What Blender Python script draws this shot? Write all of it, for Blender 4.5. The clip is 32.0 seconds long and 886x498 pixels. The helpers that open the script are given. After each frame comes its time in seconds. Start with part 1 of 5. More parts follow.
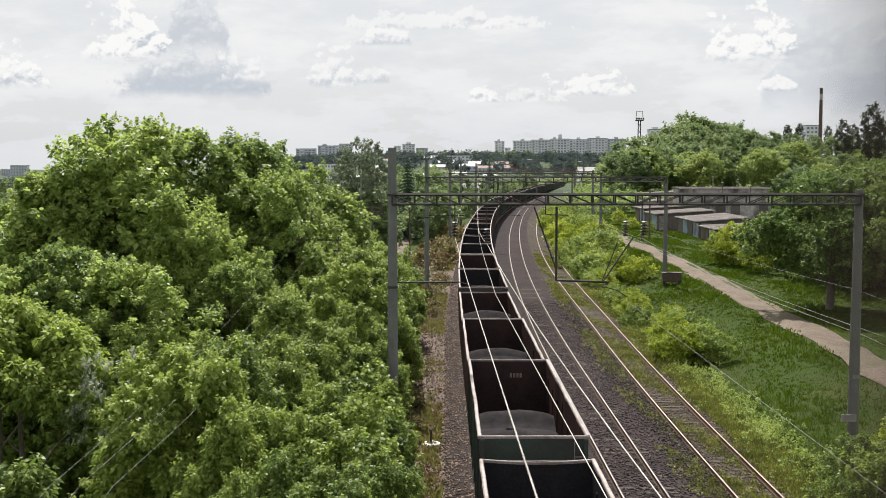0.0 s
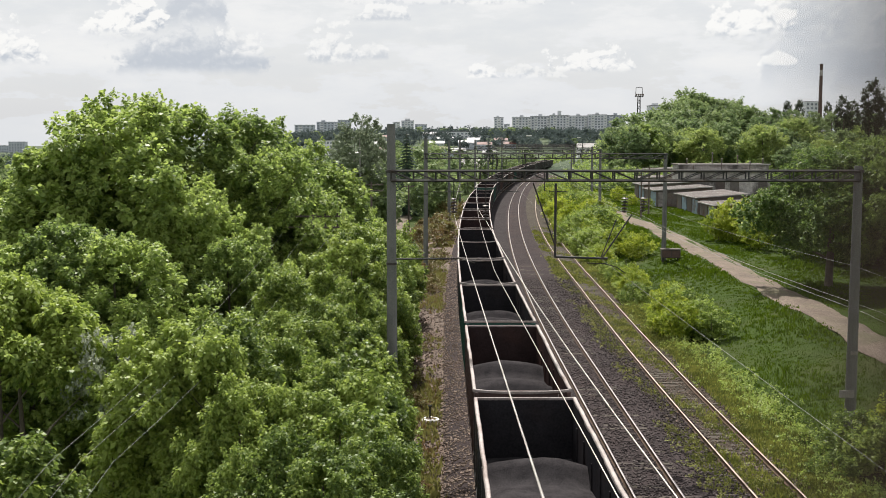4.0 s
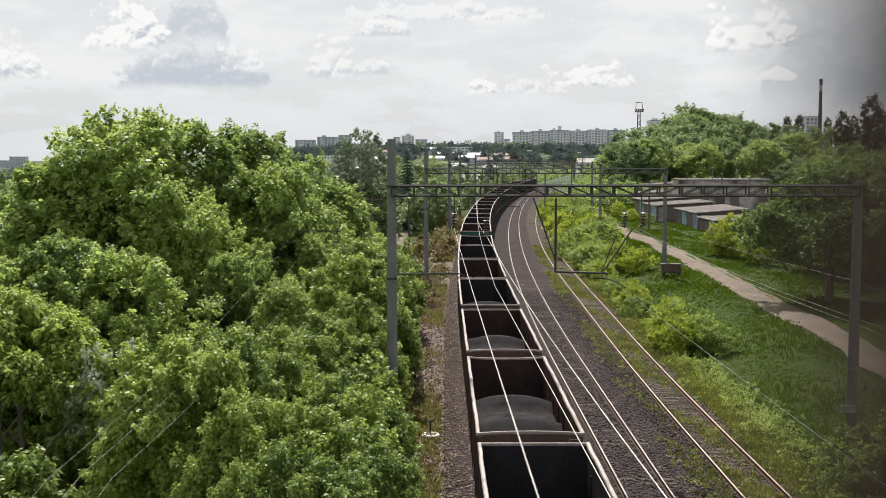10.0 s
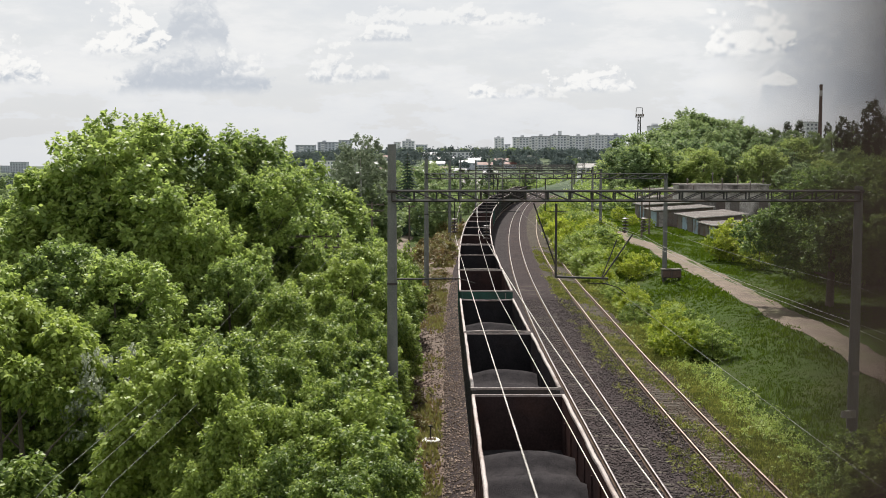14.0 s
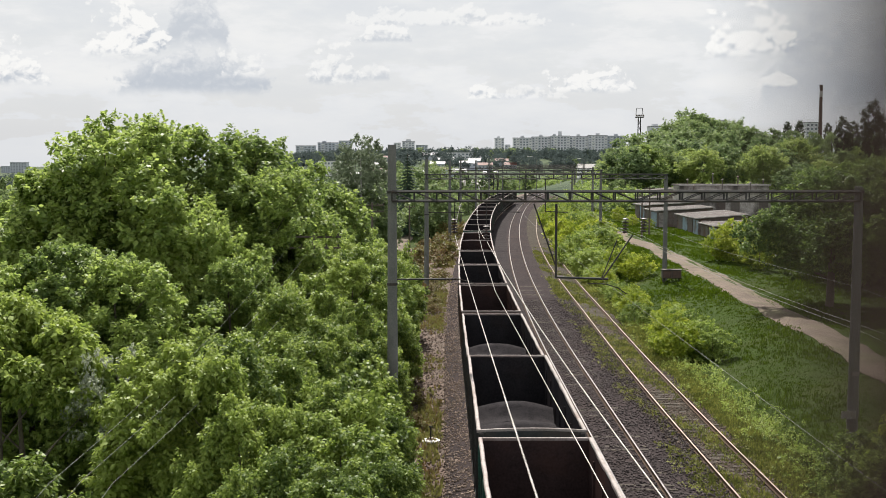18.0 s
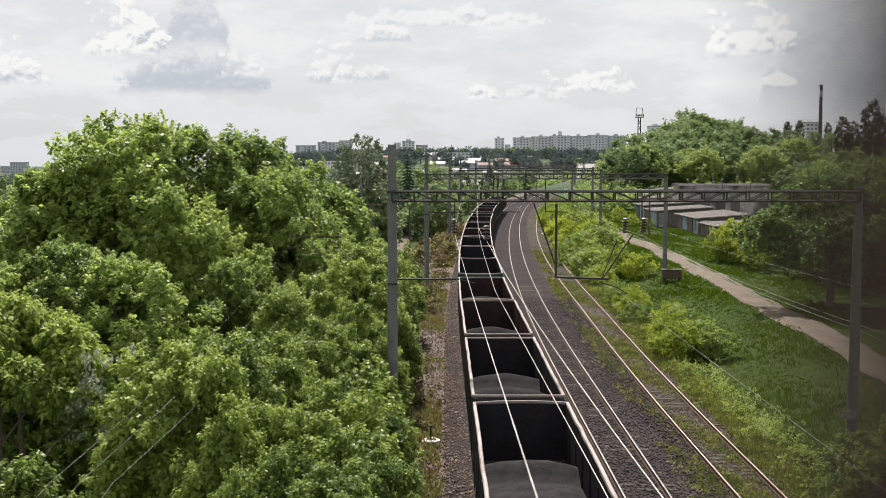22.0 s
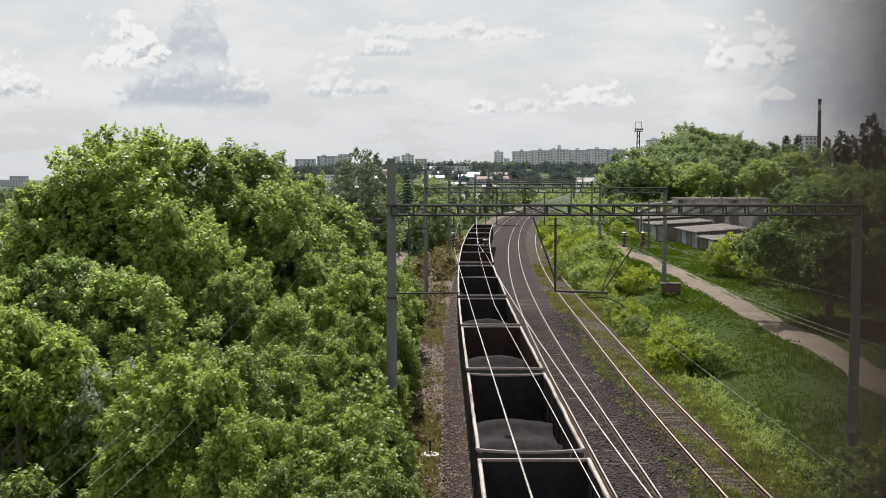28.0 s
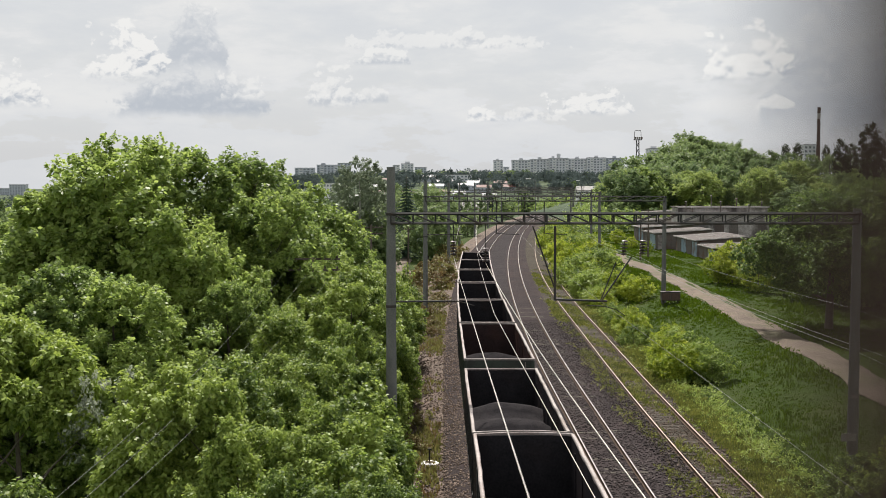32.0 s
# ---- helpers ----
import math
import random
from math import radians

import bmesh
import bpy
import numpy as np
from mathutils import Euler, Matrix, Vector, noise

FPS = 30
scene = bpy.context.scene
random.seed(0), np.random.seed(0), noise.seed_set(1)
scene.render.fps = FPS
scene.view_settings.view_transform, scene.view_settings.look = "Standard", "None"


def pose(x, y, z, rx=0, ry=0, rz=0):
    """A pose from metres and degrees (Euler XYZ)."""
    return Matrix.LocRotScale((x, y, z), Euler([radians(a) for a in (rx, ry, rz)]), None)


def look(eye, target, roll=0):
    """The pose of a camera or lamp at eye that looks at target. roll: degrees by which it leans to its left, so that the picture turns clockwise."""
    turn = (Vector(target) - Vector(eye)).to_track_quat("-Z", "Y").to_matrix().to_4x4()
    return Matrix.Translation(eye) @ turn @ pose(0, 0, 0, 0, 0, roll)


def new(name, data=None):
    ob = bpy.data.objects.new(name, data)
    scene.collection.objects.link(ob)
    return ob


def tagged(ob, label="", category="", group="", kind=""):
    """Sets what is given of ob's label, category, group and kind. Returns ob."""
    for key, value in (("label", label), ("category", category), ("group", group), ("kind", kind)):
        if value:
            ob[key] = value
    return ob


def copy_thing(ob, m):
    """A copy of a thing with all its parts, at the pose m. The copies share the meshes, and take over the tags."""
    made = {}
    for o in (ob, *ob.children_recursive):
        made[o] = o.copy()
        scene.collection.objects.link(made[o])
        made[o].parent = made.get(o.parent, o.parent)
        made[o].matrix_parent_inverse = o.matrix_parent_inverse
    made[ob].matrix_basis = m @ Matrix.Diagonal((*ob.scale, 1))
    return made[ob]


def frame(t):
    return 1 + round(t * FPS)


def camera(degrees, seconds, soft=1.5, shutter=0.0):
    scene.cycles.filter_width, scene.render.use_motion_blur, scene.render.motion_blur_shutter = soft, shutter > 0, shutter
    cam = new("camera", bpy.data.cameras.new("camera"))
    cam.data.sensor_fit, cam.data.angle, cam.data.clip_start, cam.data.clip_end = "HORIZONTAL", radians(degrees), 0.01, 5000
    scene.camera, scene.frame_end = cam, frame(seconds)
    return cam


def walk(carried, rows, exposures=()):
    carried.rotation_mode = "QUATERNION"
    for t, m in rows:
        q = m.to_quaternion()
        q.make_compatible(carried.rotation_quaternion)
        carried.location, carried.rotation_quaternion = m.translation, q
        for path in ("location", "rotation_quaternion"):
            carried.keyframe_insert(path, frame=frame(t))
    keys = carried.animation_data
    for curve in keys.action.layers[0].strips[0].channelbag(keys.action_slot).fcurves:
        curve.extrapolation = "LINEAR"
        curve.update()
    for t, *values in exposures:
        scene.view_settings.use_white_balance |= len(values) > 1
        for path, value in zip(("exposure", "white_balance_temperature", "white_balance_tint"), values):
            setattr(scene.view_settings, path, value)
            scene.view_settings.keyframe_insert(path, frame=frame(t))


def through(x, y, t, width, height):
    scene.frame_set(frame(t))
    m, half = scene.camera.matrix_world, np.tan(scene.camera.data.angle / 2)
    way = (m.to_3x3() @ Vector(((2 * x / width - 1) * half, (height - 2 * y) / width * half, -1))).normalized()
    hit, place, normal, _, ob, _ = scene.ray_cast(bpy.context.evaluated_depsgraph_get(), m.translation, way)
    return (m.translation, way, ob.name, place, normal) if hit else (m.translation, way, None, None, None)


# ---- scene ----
# Seconds, degrees that the camera looks down, degrees that it turns left.
VIEW = [
    (0, 4.289, 0), (0.5, 4.449, 0), (1, 4.333, 0), (1.5, 4.565, -0.03), (2, 4.884, -0.037), (2.5, 5.276, -0.03),
    (3, 5.479, -0.051), (3.5, 5.486, -0.051), (5.5, 5.436, -0.037), (6, 5.414, -0.037), (6.5, 5.174, -0.037), (7, 5.182, -0.037),
    (7.5, 5.153, -0.015), (8, 5.109, -0.015), (8.5, 5.044, -0.015), (9, 4.877, -0.022), (9.5, 4.818, -0.022), (10, 4.725, -0.03),
    (10.5, 4.703, -0.022), (11, 4.637, -0.03), (11.5, 4.601, -0.03), (12, 4.565, -0.022), (12.5, 4.47, -0.008), (13, 4.456, -0.015),
    (13.5, 4.449, 0), (14, 4.463, -0.015), (14.5, 4.39, -0.008), (16.5, 4.507, 0.007), (17, 4.55, 0.007), (17.5, 4.449, 0),
    (18, 4.442, -0.008), (18.5, 4.434, 0), (19, 4.478, 0), (19.5, 4.521, 0.007), (20, 4.521, 0.007), (20.5, 4.521, 0.007),
    (21, 4.521, 0.007), (21.5, 4.485, 0.007), (22, 4.449, -0.007), (22.5, 4.216, -0.037), (23, 3.969, -0.044), (23.5, 4.006, -0.037),
    (24, 4.07, -0.037), (24.5, 4.042, -0.037), (25, 3.357, -0.015), (25.5, 3.911, -0.037), (27.5, 3.787, -0.044), (28, 3.75, -0.044),
    (28.5, 3.554, -0.044), (29, 3.452, -0.052), (29.5, 3.154, -0.066), (30, 3.161, -0.074), (30.5, 3.204, -0.059), (31, 3.211, -0.059),
    (31.5, 3.386, -0.059), (32, 3.321, -0.066),
]
EYE = (0.0, 0.0, 11.5)
cam = camera(42.8, 32.0, soft=0.6)
cam.data.dof.use_dof, cam.data.dof.focus_distance, cam.data.dof.aperture_fstop = True, 65.0, 4.0


def drift(t):
    """The few millimetres by which the held camera nears the bridge post."""
    return float(np.interp(t, [0, 2, 3, 6, 9, 32], [-0.0040, -0.0038, -0.0030, -0.0016, -0.0003, 0.0]))


walk(cam, [(t, pose(EYE[0] + drift(t), EYE[1], EYE[2], 90 - down, 0, turn)) for t, down, turn in VIEW], [(0, 0.55), (17, 0.53), (24, 0.5), (28, 0.42), (32, 0.4)])

# ---- world and sun ----
SUN_EL, SUN_AZ = 52.0, -7.0   # degrees above the horizon, and right of the way down the line


def sky():
    world = bpy.data.worlds.new("sky")
    scene.world = world
    world.use_nodes = True
    nt = world.node_tree
    N, L = nt.nodes, nt.links
    N.clear()

    def math_(op, a, b=None, c=None, clamp=False):
        n = N.new("ShaderNodeMath")
        n.operation, n.use_clamp = op, clamp
        for i, v in enumerate((a, b, c)):
            if v is None:
                continue
            if hasattr(v, "is_output"):
                L.new(v, n.inputs[i])
            else:
                n.inputs[i].default_value = v
        return n.outputs[0]

    def mix(f, a, b):
        n = N.new("ShaderNodeMix")
        n.data_type = "RGBA"
        for i, v in ((0, f), (6, a), (7, b)):
            if hasattr(v, "is_output"):
                L.new(v, n.inputs[i])
            else:
                n.inputs[i].default_value = v if i == 0 else (*v, 1)
        return n.outputs[2]

    def noise_(vec, scale, detail=6.0, rough=0.6):
        n = N.new("ShaderNodeTexNoise")
        n.inputs["Scale"].default_value, n.inputs["Detail"].default_value = scale, detail
        n.inputs["Roughness"].default_value = rough
        L.new(vec, n.inputs["Vector"])
        return n.outputs["Fac"]

    def smooth(v, lo, hi):
        n = N.new("ShaderNodeMapRange")
        n.interpolation_type = "SMOOTHSTEP"
        L.new(v, n.inputs[0])
        n.inputs[1].default_value, n.inputs[2].default_value = lo, hi
        return n.outputs[0]

    tex = N.new("ShaderNodeTexCoord")
    sep = N.new("ShaderNodeSeparateXYZ")
    L.new(tex.outputs["Generated"], sep.inputs[0])
    az = math_("MULTIPLY", math_("ARCTAN2", sep.outputs[0], sep.outputs[1]), 57.2958)
    el = math_("MULTIPLY", math_("ARCSINE", sep.outputs[2]), 57.2958)
    flat = N.new("ShaderNodeCombineXYZ")
    L.new(az, flat.inputs[0]), L.new(el, flat.inputs[1])
    wide = N.new("ShaderNodeCombineXYZ")
    L.new(math_("MULTIPLY", az, 0.32), wide.inputs[0]), L.new(el, wide.inputs[1])
    fine = noise_(flat.outputs[0], 0.8, 9, 0.6)
    puff = noise_(flat.outputs[0], 0.3, 6, 0.55)
    veil = noise_(wide.outputs[0], 0.42, 7, 0.6)

    nishita = N.new("ShaderNodeTexSky")
    nishita.sky_type, nishita.sun_disc = "NISHITA", False
    nishita.sun_elevation, nishita.sun_rotation = radians(SUN_EL), radians(SUN_AZ)
    nishita.air_density, nishita.dust_density = 1.0, 2.5
    blue = N.new("ShaderNodeVectorMath")
    blue.operation = "SCALE"
    blue.inputs[3].default_value = 0.09
    L.new(nishita.outputs[0], blue.inputs[0])

    # a high thin veil, thicker towards the horizon
    cover = math_("ADD", smooth(veil, 0.3, 0.62), math_("MULTIPLY", smooth(el, 9.0, 0.0), 0.5), clamp=True)
    cover = math_("MAXIMUM", cover, 0.88)
    veil_col = mix(smooth(veil, 0.36, 0.68), (0.735, 0.755, 0.785), (0.85, 0.852, 0.85))
    veil_col = mix(math_("MULTIPLY", smooth(el, 4.5, 0.0), 0.75), veil_col, (0.70, 0.715, 0.74))
    col = mix(cover, blue.outputs[0], veil_col)
    # cumulus heaps: azimuth and elevation of the foot's middle, half width, height, how grey and how dense they are
    heaps = [(-12.6, 3.25, 4.6, 2.9, 0.95, 0.95), (-12.1, 5.5, 1.9, 4.0, 0.9, 0.8), (-15.4, 5.0, 2.5, 3.2, 0.0, 0.95), (-10.0, 4.1, 1.3, 1.7, 0.3, 0.55),
             (-21.5, 3.6, 2.8, 2.3, 0.3, 0.9), (-5.4, 3.8, 1.9, 2.3, 0.4, 0.65), (-3.7, 4.0, 1.3, 1.1, 0.6, 0.55), (-2.9, 5.9, 1.7, 1.1, 0.35, 0.7),
             (0.0, 6.7, 6.5, 1.1, 0.05, 0.55), (7.4, 3.4, 2.7, 1.6, 0.12, 0.85), (4.2, 3.1, 2.2, 0.8, 0.2, 0.5), (2.1, 3.1, 1.3, 0.85, 0.1, 0.8),
             (18.6, 2.6, 4.2, 6.4, 0.95, 0.6), (22.6, 2.2, 4.6, 7.0, 0.95, 0.6), (14.9, 5.0, 2.7, 2.9, 0.1, 0.95), (16.2, 3.5, 1.4, 0.85, 0.15, 0.8),
             (24.8, 3.4, 2.8, 2.6, 0.6, 0.75), (-31.0, 6.0, 5.0, 4.0, 0.4, 0.8), (36.0, 6.0, 6.0, 5.0, 0.6, 0.8), (-60.0, 12.0, 12.0, 7.0, 0.4, 0.8), (80.0, 13.0, 14.0, 8.0, 0.5, 0.8),
             (150.0, 14.0, 16.0, 9.0, 0.4, 0.8), (-130.0, 12.0, 15.0, 8.0, 0.4, 0.8), (20.0, 26.0, 14.0, 9.0, 0.5, 0.7), (-50.0, 33.0, 13.0, 10.0, 0.4, 0.7)]

    def cells(vec, scale):
        n = N.new("ShaderNodeTexVoronoi")
        n.voronoi_dimensions, n.feature = "2D", "SMOOTH_F1"
        n.inputs["Scale"].default_value, n.inputs["Smoothness"].default_value = scale, 0.35
        L.new(vec, n.inputs["Vector"])
        return n.outputs["Distance"]
    warp = N.new("ShaderNodeCombineXYZ")
    L.new(math_("ADD", az, math_("MULTIPLY", fine, 1.1)), warp.inputs[0])
    L.new(math_("ADD", math_("MULTIPLY", el, 1.15), math_("MULTIPLY", puff, 1.3)), warp.inputs[1])
    # rounded billows at four sizes, and the same a little higher up, to shade them from above

    def billows(vec):
        b = math_("MULTIPLY", cells(vec, 0.62), 0.8)
        for scale, much in ((1.5, 0.42), (3.3, 0.24), (7.0, 0.13)):
            b = math_("ADD", b, math_("MULTIPLY", cells(vec, scale), much))
        return math_("SUBTRACT", 1.05, b)
    raised = N.new("ShaderNodeVectorMath")
    raised.operation = "ADD"
    raised.inputs[1].default_value = (-0.10, 0.26, 0)
    L.new(warp.outputs[0], raised.inputs[0])
    billow = billows(warp.outputs[0])
    relief = math_("SUBTRACT", billow, billows(raised.outputs[0]))
    for a, e, w, h, grey, dense in heaps:
        dx = math_("DIVIDE", math_("SUBTRACT", az, a), w)
        dy = math_("DIVIDE", math_("SUBTRACT", el, e), h)
        r = math_("SQRT", math_("ADD", math_("MULTIPLY", dx, dx), math_("MULTIPLY", dy, dy)))
        edge = math_("ADD", math_("SUBTRACT", 0.9, r), math_("MULTIPLY", math_("SUBTRACT", billow, 0.45), 0.82 - 0.42 * min(grey, 1.0)))
        foot = smooth(math_("ADD", dy, math_("MULTIPLY", math_("SUBTRACT", fine, 0.5), 0.22)), -0.06, 0.16)
        m = math_("MULTIPLY", math_("MULTIPLY", smooth(edge, 0.0, 0.16), dense), foot)
        lit = math_("ADD", math_("ADD", math_("MULTIPLY", dy, 0.75), math_("MULTIPLY", relief, 2.3 - 1.7 * min(grey, 1.0))), 0.62 - grey * 0.72, clamp=True)
        rim = math_("MULTIPLY", math_("MULTIPLY", smooth(edge, 0.4, 0.05), 0.6), smooth(dy, 0.1, 0.4))
        lit = math_("MAXIMUM", lit, rim)
        body = mix(smooth(lit, 0.0, 1.0), (0.53, 0.57, 0.63), (0.93, 0.925, 0.91))
        col = mix(m, col, body)
    bg = N.new("ShaderNodeBackground")
    L.new(col, bg.inputs[0])
    bg.inputs[1].default_value = 0.71
    out = N.new("ShaderNodeOutputWorld")
    L.new(bg.outputs[0], out.inputs[0])


sky()
sun = new("sun", bpy.data.lights.new("sun", "SUN"))
sun.data.energy, sun.data.angle, sun.data.color = 5.0, radians(0.6), (1.0, 0.955, 0.88)
sun.matrix_world = look((0, 0, 60), (-math.sin(radians(SUN_AZ)) * math.cos(radians(SUN_EL)), -math.cos(radians(SUN_AZ)) * math.cos(radians(SUN_EL)),
                                      60 - math.sin(radians(SUN_EL))))

# ---- materials ----


def mat(name, a, b, rough=0.8, metal=0.0, scale=3.0, fine=40.0, bump=0.3, depth=0.02, stain=None, amount=0.35, stretch=(1, 1, 1), per_piece=0.0, spec=0.5, grit=0.5, span=(0.36, 0.64)):
    """Two colours blended by coarse and fine noise, stains of a third colour, and a fine relief."""
    m = bpy.data.materials.new(name)
    m.use_nodes = True
    nt = m.node_tree
    N, L = nt.nodes, nt.links
    p = N["Principled BSDF"]
    p.inputs["Metallic"].default_value = metal
    p.inputs["Specular IOR Level"].default_value = spec
    tex = N.new("ShaderNodeTexCoord")
    mp = N.new("ShaderNodeMapping")
    mp.inputs["Scale"].default_value = stretch
    L.new(tex.outputs["Object"], mp.inputs[0])

    def nz(s, d=5.0):
        n = N.new("ShaderNodeTexNoise")
        n.inputs["Scale"].default_value, n.inputs["Detail"].default_value, n.inputs["Roughness"].default_value = s, d, 0.62
        L.new(mp.outputs[0], n.inputs["Vector"])
        return n.outputs["Fac"]
    coarse, small = nz(scale), nz(fine, 3.0)
    add = N.new("ShaderNodeMath")
    add.operation = "MULTIPLY_ADD"
    L.new(small, add.inputs[0])
    add.inputs[1].default_value = grit
    half = N.new("ShaderNodeMath")
    half.operation = "MULTIPLY"
    half.inputs[1].default_value = 1 - grit
    L.new(coarse, half.inputs[0]), L.new(half.outputs[0], add.inputs[2])
    ramp = N.new("ShaderNodeMapRange")
    L.new(add.outputs[0], ramp.inputs[0])
    ramp.inputs[1].default_value, ramp.inputs[2].default_value = span
    mix = N.new("ShaderNodeMix")
    mix.data_type = "RGBA"
    mix.inputs[6].default_value, mix.inputs[7].default_value = (*a, 1), (*b, 1)
    L.new(ramp.outputs[0], mix.inputs[0])
    col = mix.outputs[2]
    if stain:
        st = nz(scale * 0.37 + 0.05, 8.0)
        sr = N.new("ShaderNodeMapRange")
        sr.inputs[1].default_value, sr.inputs[2].default_value, sr.inputs[4].default_value = 0.5, 0.66, amount * 2
        L.new(st, sr.inputs[0])
        m2 = N.new("ShaderNodeMix")
        m2.data_type = "RGBA"
        m2.clamp_factor = True
        m2.inputs[7].default_value = (*stain, 1)
        L.new(sr.outputs[0], m2.inputs[0]), L.new(col, m2.inputs[6])
        col = m2.outputs[2]
    if per_piece:
        info = N.new("ShaderNodeObjectInfo")
        geo = N.new("ShaderNodeNewGeometry")
        s = N.new("ShaderNodeMath")
        s.operation = "ADD"
        L.new(info.outputs["Random"], s.inputs[0]), L.new(geo.outputs["Random Per Island"], s.inputs[1])
        r = N.new("ShaderNodeMapRange")
        r.inputs[1].default_value, r.inputs[2].default_value = 0, 2
        r.inputs[3].default_value, r.inputs[4].default_value = 1 - per_piece, 1 + per_piece
        L.new(s.outputs[0], r.inputs[0])
        hsv = N.new("ShaderNodeHueSaturation")
        L.new(r.outputs[0], hsv.inputs["Value"]), L.new(col, hsv.inputs["Color"])
        col = hsv.outputs[0]
    L.new(col, p.inputs["Base Color"])
    rr = N.new("ShaderNodeMapRange")
    rr.inputs[3].default_value, rr.inputs[4].default_value = max(rough - 0.12, 0.02), min(rough + 0.12, 1)
    L.new(coarse, rr.inputs[0]), L.new(rr.outputs[0], p.inputs["Roughness"])
    if bump:
        bp = N.new("ShaderNodeBump")
        bp.inputs["Strength"].default_value, bp.inputs["Distance"].default_value = bump, depth
        L.new(add.outputs[0], bp.inputs["Height"]), L.new(bp.outputs[0], p.inputs["Normal"])
    return m


def leaf_mat(name, a, b, c, through=0.4, gloss=0.13):
    """Leaves: colour varies from leaf to leaf and from plant to plant, and light comes through them."""
    m = bpy.data.materials.new(name)
    m.use_nodes = True
    nt = m.node_tree
    N, L = nt.nodes, nt.links
    p = N["Principled BSDF"]
    p.inputs["Roughness"].default_value = 0.46
    p.inputs["Specular IOR Level"].default_value = gloss
    geo, info, tex = N.new("ShaderNodeNewGeometry"), N.new("ShaderNodeObjectInfo"), N.new("ShaderNodeTexCoord")
    n = N.new("ShaderNodeTexNoise")
    n.inputs["Scale"].default_value, n.inputs["Detail"].default_value = 0.55, 3
    L.new(tex.outputs["Object"], n.inputs["Vector"])
    s = N.new("ShaderNodeMath")
    s.operation = "MULTIPLY_ADD"
    s.inputs[1].default_value = 0.45
    L.new(geo.outputs["Random Per Island"], s.inputs[0]), L.new(n.outputs["Fac"], s.inputs[2])
    t = N.new("ShaderNodeMath")
    t.operation = "MULTIPLY_ADD"
    t.inputs[1].default_value = 0.35
    L.new(info.outputs["Random"], t.inputs[0]), L.new(s.outputs[0], t.inputs[2])
    ramp = N.new("ShaderNodeValToRGB")
    e = ramp.color_ramp.elements
    e[0].position, e[0].color = 0.4, (*a, 1)
    e[1].position, e[1].color = 1.15, (*c, 1)
    mid = ramp.color_ramp.elements.new(0.8)
    mid.color = (*b, 1)
    e[1].position = 0.82
    ramp.color_ramp.elements[2].position = 1.0
    L.new(t.outputs[0], ramp.inputs[0])
    L.new(ramp.outputs[0], p.inputs["Base Color"])
    tr = N.new("ShaderNodeBsdfTranslucent")
    g = N.new("ShaderNodeHueSaturation")
    g.inputs["Hue"].default_value, g.inputs["Saturation"].default_value, g.inputs["Value"].default_value = 0.495, 1.05, 1.35
    L.new(ramp.outputs[0], g.inputs["Color"]), L.new(g.outputs[0], tr.inputs[0])
    mx = N.new("ShaderNodeMixShader")
    mx.inputs[0].default_value = through
    L.new(p.outputs[0], mx.inputs[1]), L.new(tr.outputs[0], mx.inputs[2])
    L.new(mx.outputs[0], N["Material Output"].inputs[0])
    return m


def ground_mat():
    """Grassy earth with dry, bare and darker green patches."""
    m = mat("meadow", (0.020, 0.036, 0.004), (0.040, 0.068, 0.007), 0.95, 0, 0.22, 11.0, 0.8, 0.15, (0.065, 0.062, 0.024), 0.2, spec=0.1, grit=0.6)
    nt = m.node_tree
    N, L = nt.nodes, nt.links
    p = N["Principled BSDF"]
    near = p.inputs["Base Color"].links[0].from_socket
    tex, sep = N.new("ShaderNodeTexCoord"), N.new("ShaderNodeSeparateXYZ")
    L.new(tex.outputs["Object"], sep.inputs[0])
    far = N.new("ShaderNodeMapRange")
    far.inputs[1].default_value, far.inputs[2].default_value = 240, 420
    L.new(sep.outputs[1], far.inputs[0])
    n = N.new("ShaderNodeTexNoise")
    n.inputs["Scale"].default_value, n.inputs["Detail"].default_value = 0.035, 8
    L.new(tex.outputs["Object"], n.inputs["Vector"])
    # from 240 m on the ground colour shifts to a greyer green, by distance
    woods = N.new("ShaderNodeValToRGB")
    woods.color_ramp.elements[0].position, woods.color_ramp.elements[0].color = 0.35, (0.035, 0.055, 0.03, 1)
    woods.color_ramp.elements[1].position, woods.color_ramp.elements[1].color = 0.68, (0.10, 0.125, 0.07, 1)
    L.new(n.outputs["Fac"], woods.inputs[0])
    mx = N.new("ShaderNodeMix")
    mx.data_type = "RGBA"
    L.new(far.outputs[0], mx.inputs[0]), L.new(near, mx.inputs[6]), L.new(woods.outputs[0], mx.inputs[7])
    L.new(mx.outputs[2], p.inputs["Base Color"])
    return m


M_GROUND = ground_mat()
M_BALLAST = mat("grey ballast", (0.020, 0.016, 0.017), (0.068, 0.053, 0.052), 0.95, 0, 0.3, 12.0, 1.0, 0.08, (0.06, 0.042, 0.038), 0.3, spec=0.05, grit=0.62, span=(0.36, 0.66))
M_DARKBALLAST = mat("dark track ballast", (0.018, 0.015, 0.017), (0.060, 0.050, 0.050), 0.92, 0, 0.5, 20.0, 1.0, 0.06, (0.03, 0.024, 0.022), 0.3, spec=0.05, grit=0.62, span=(0.36, 0.66))
M_SHOULDER = mat("brown gravel shoulder", (0.035, 0.024, 0.018), (0.25, 0.19, 0.155), 0.95, 0, 0.35, 8.0, 1.0, 0.1, (0.09, 0.05, 0.035), 0.3, spec=0.2, grit=0.75, span=(0.36, 0.66))
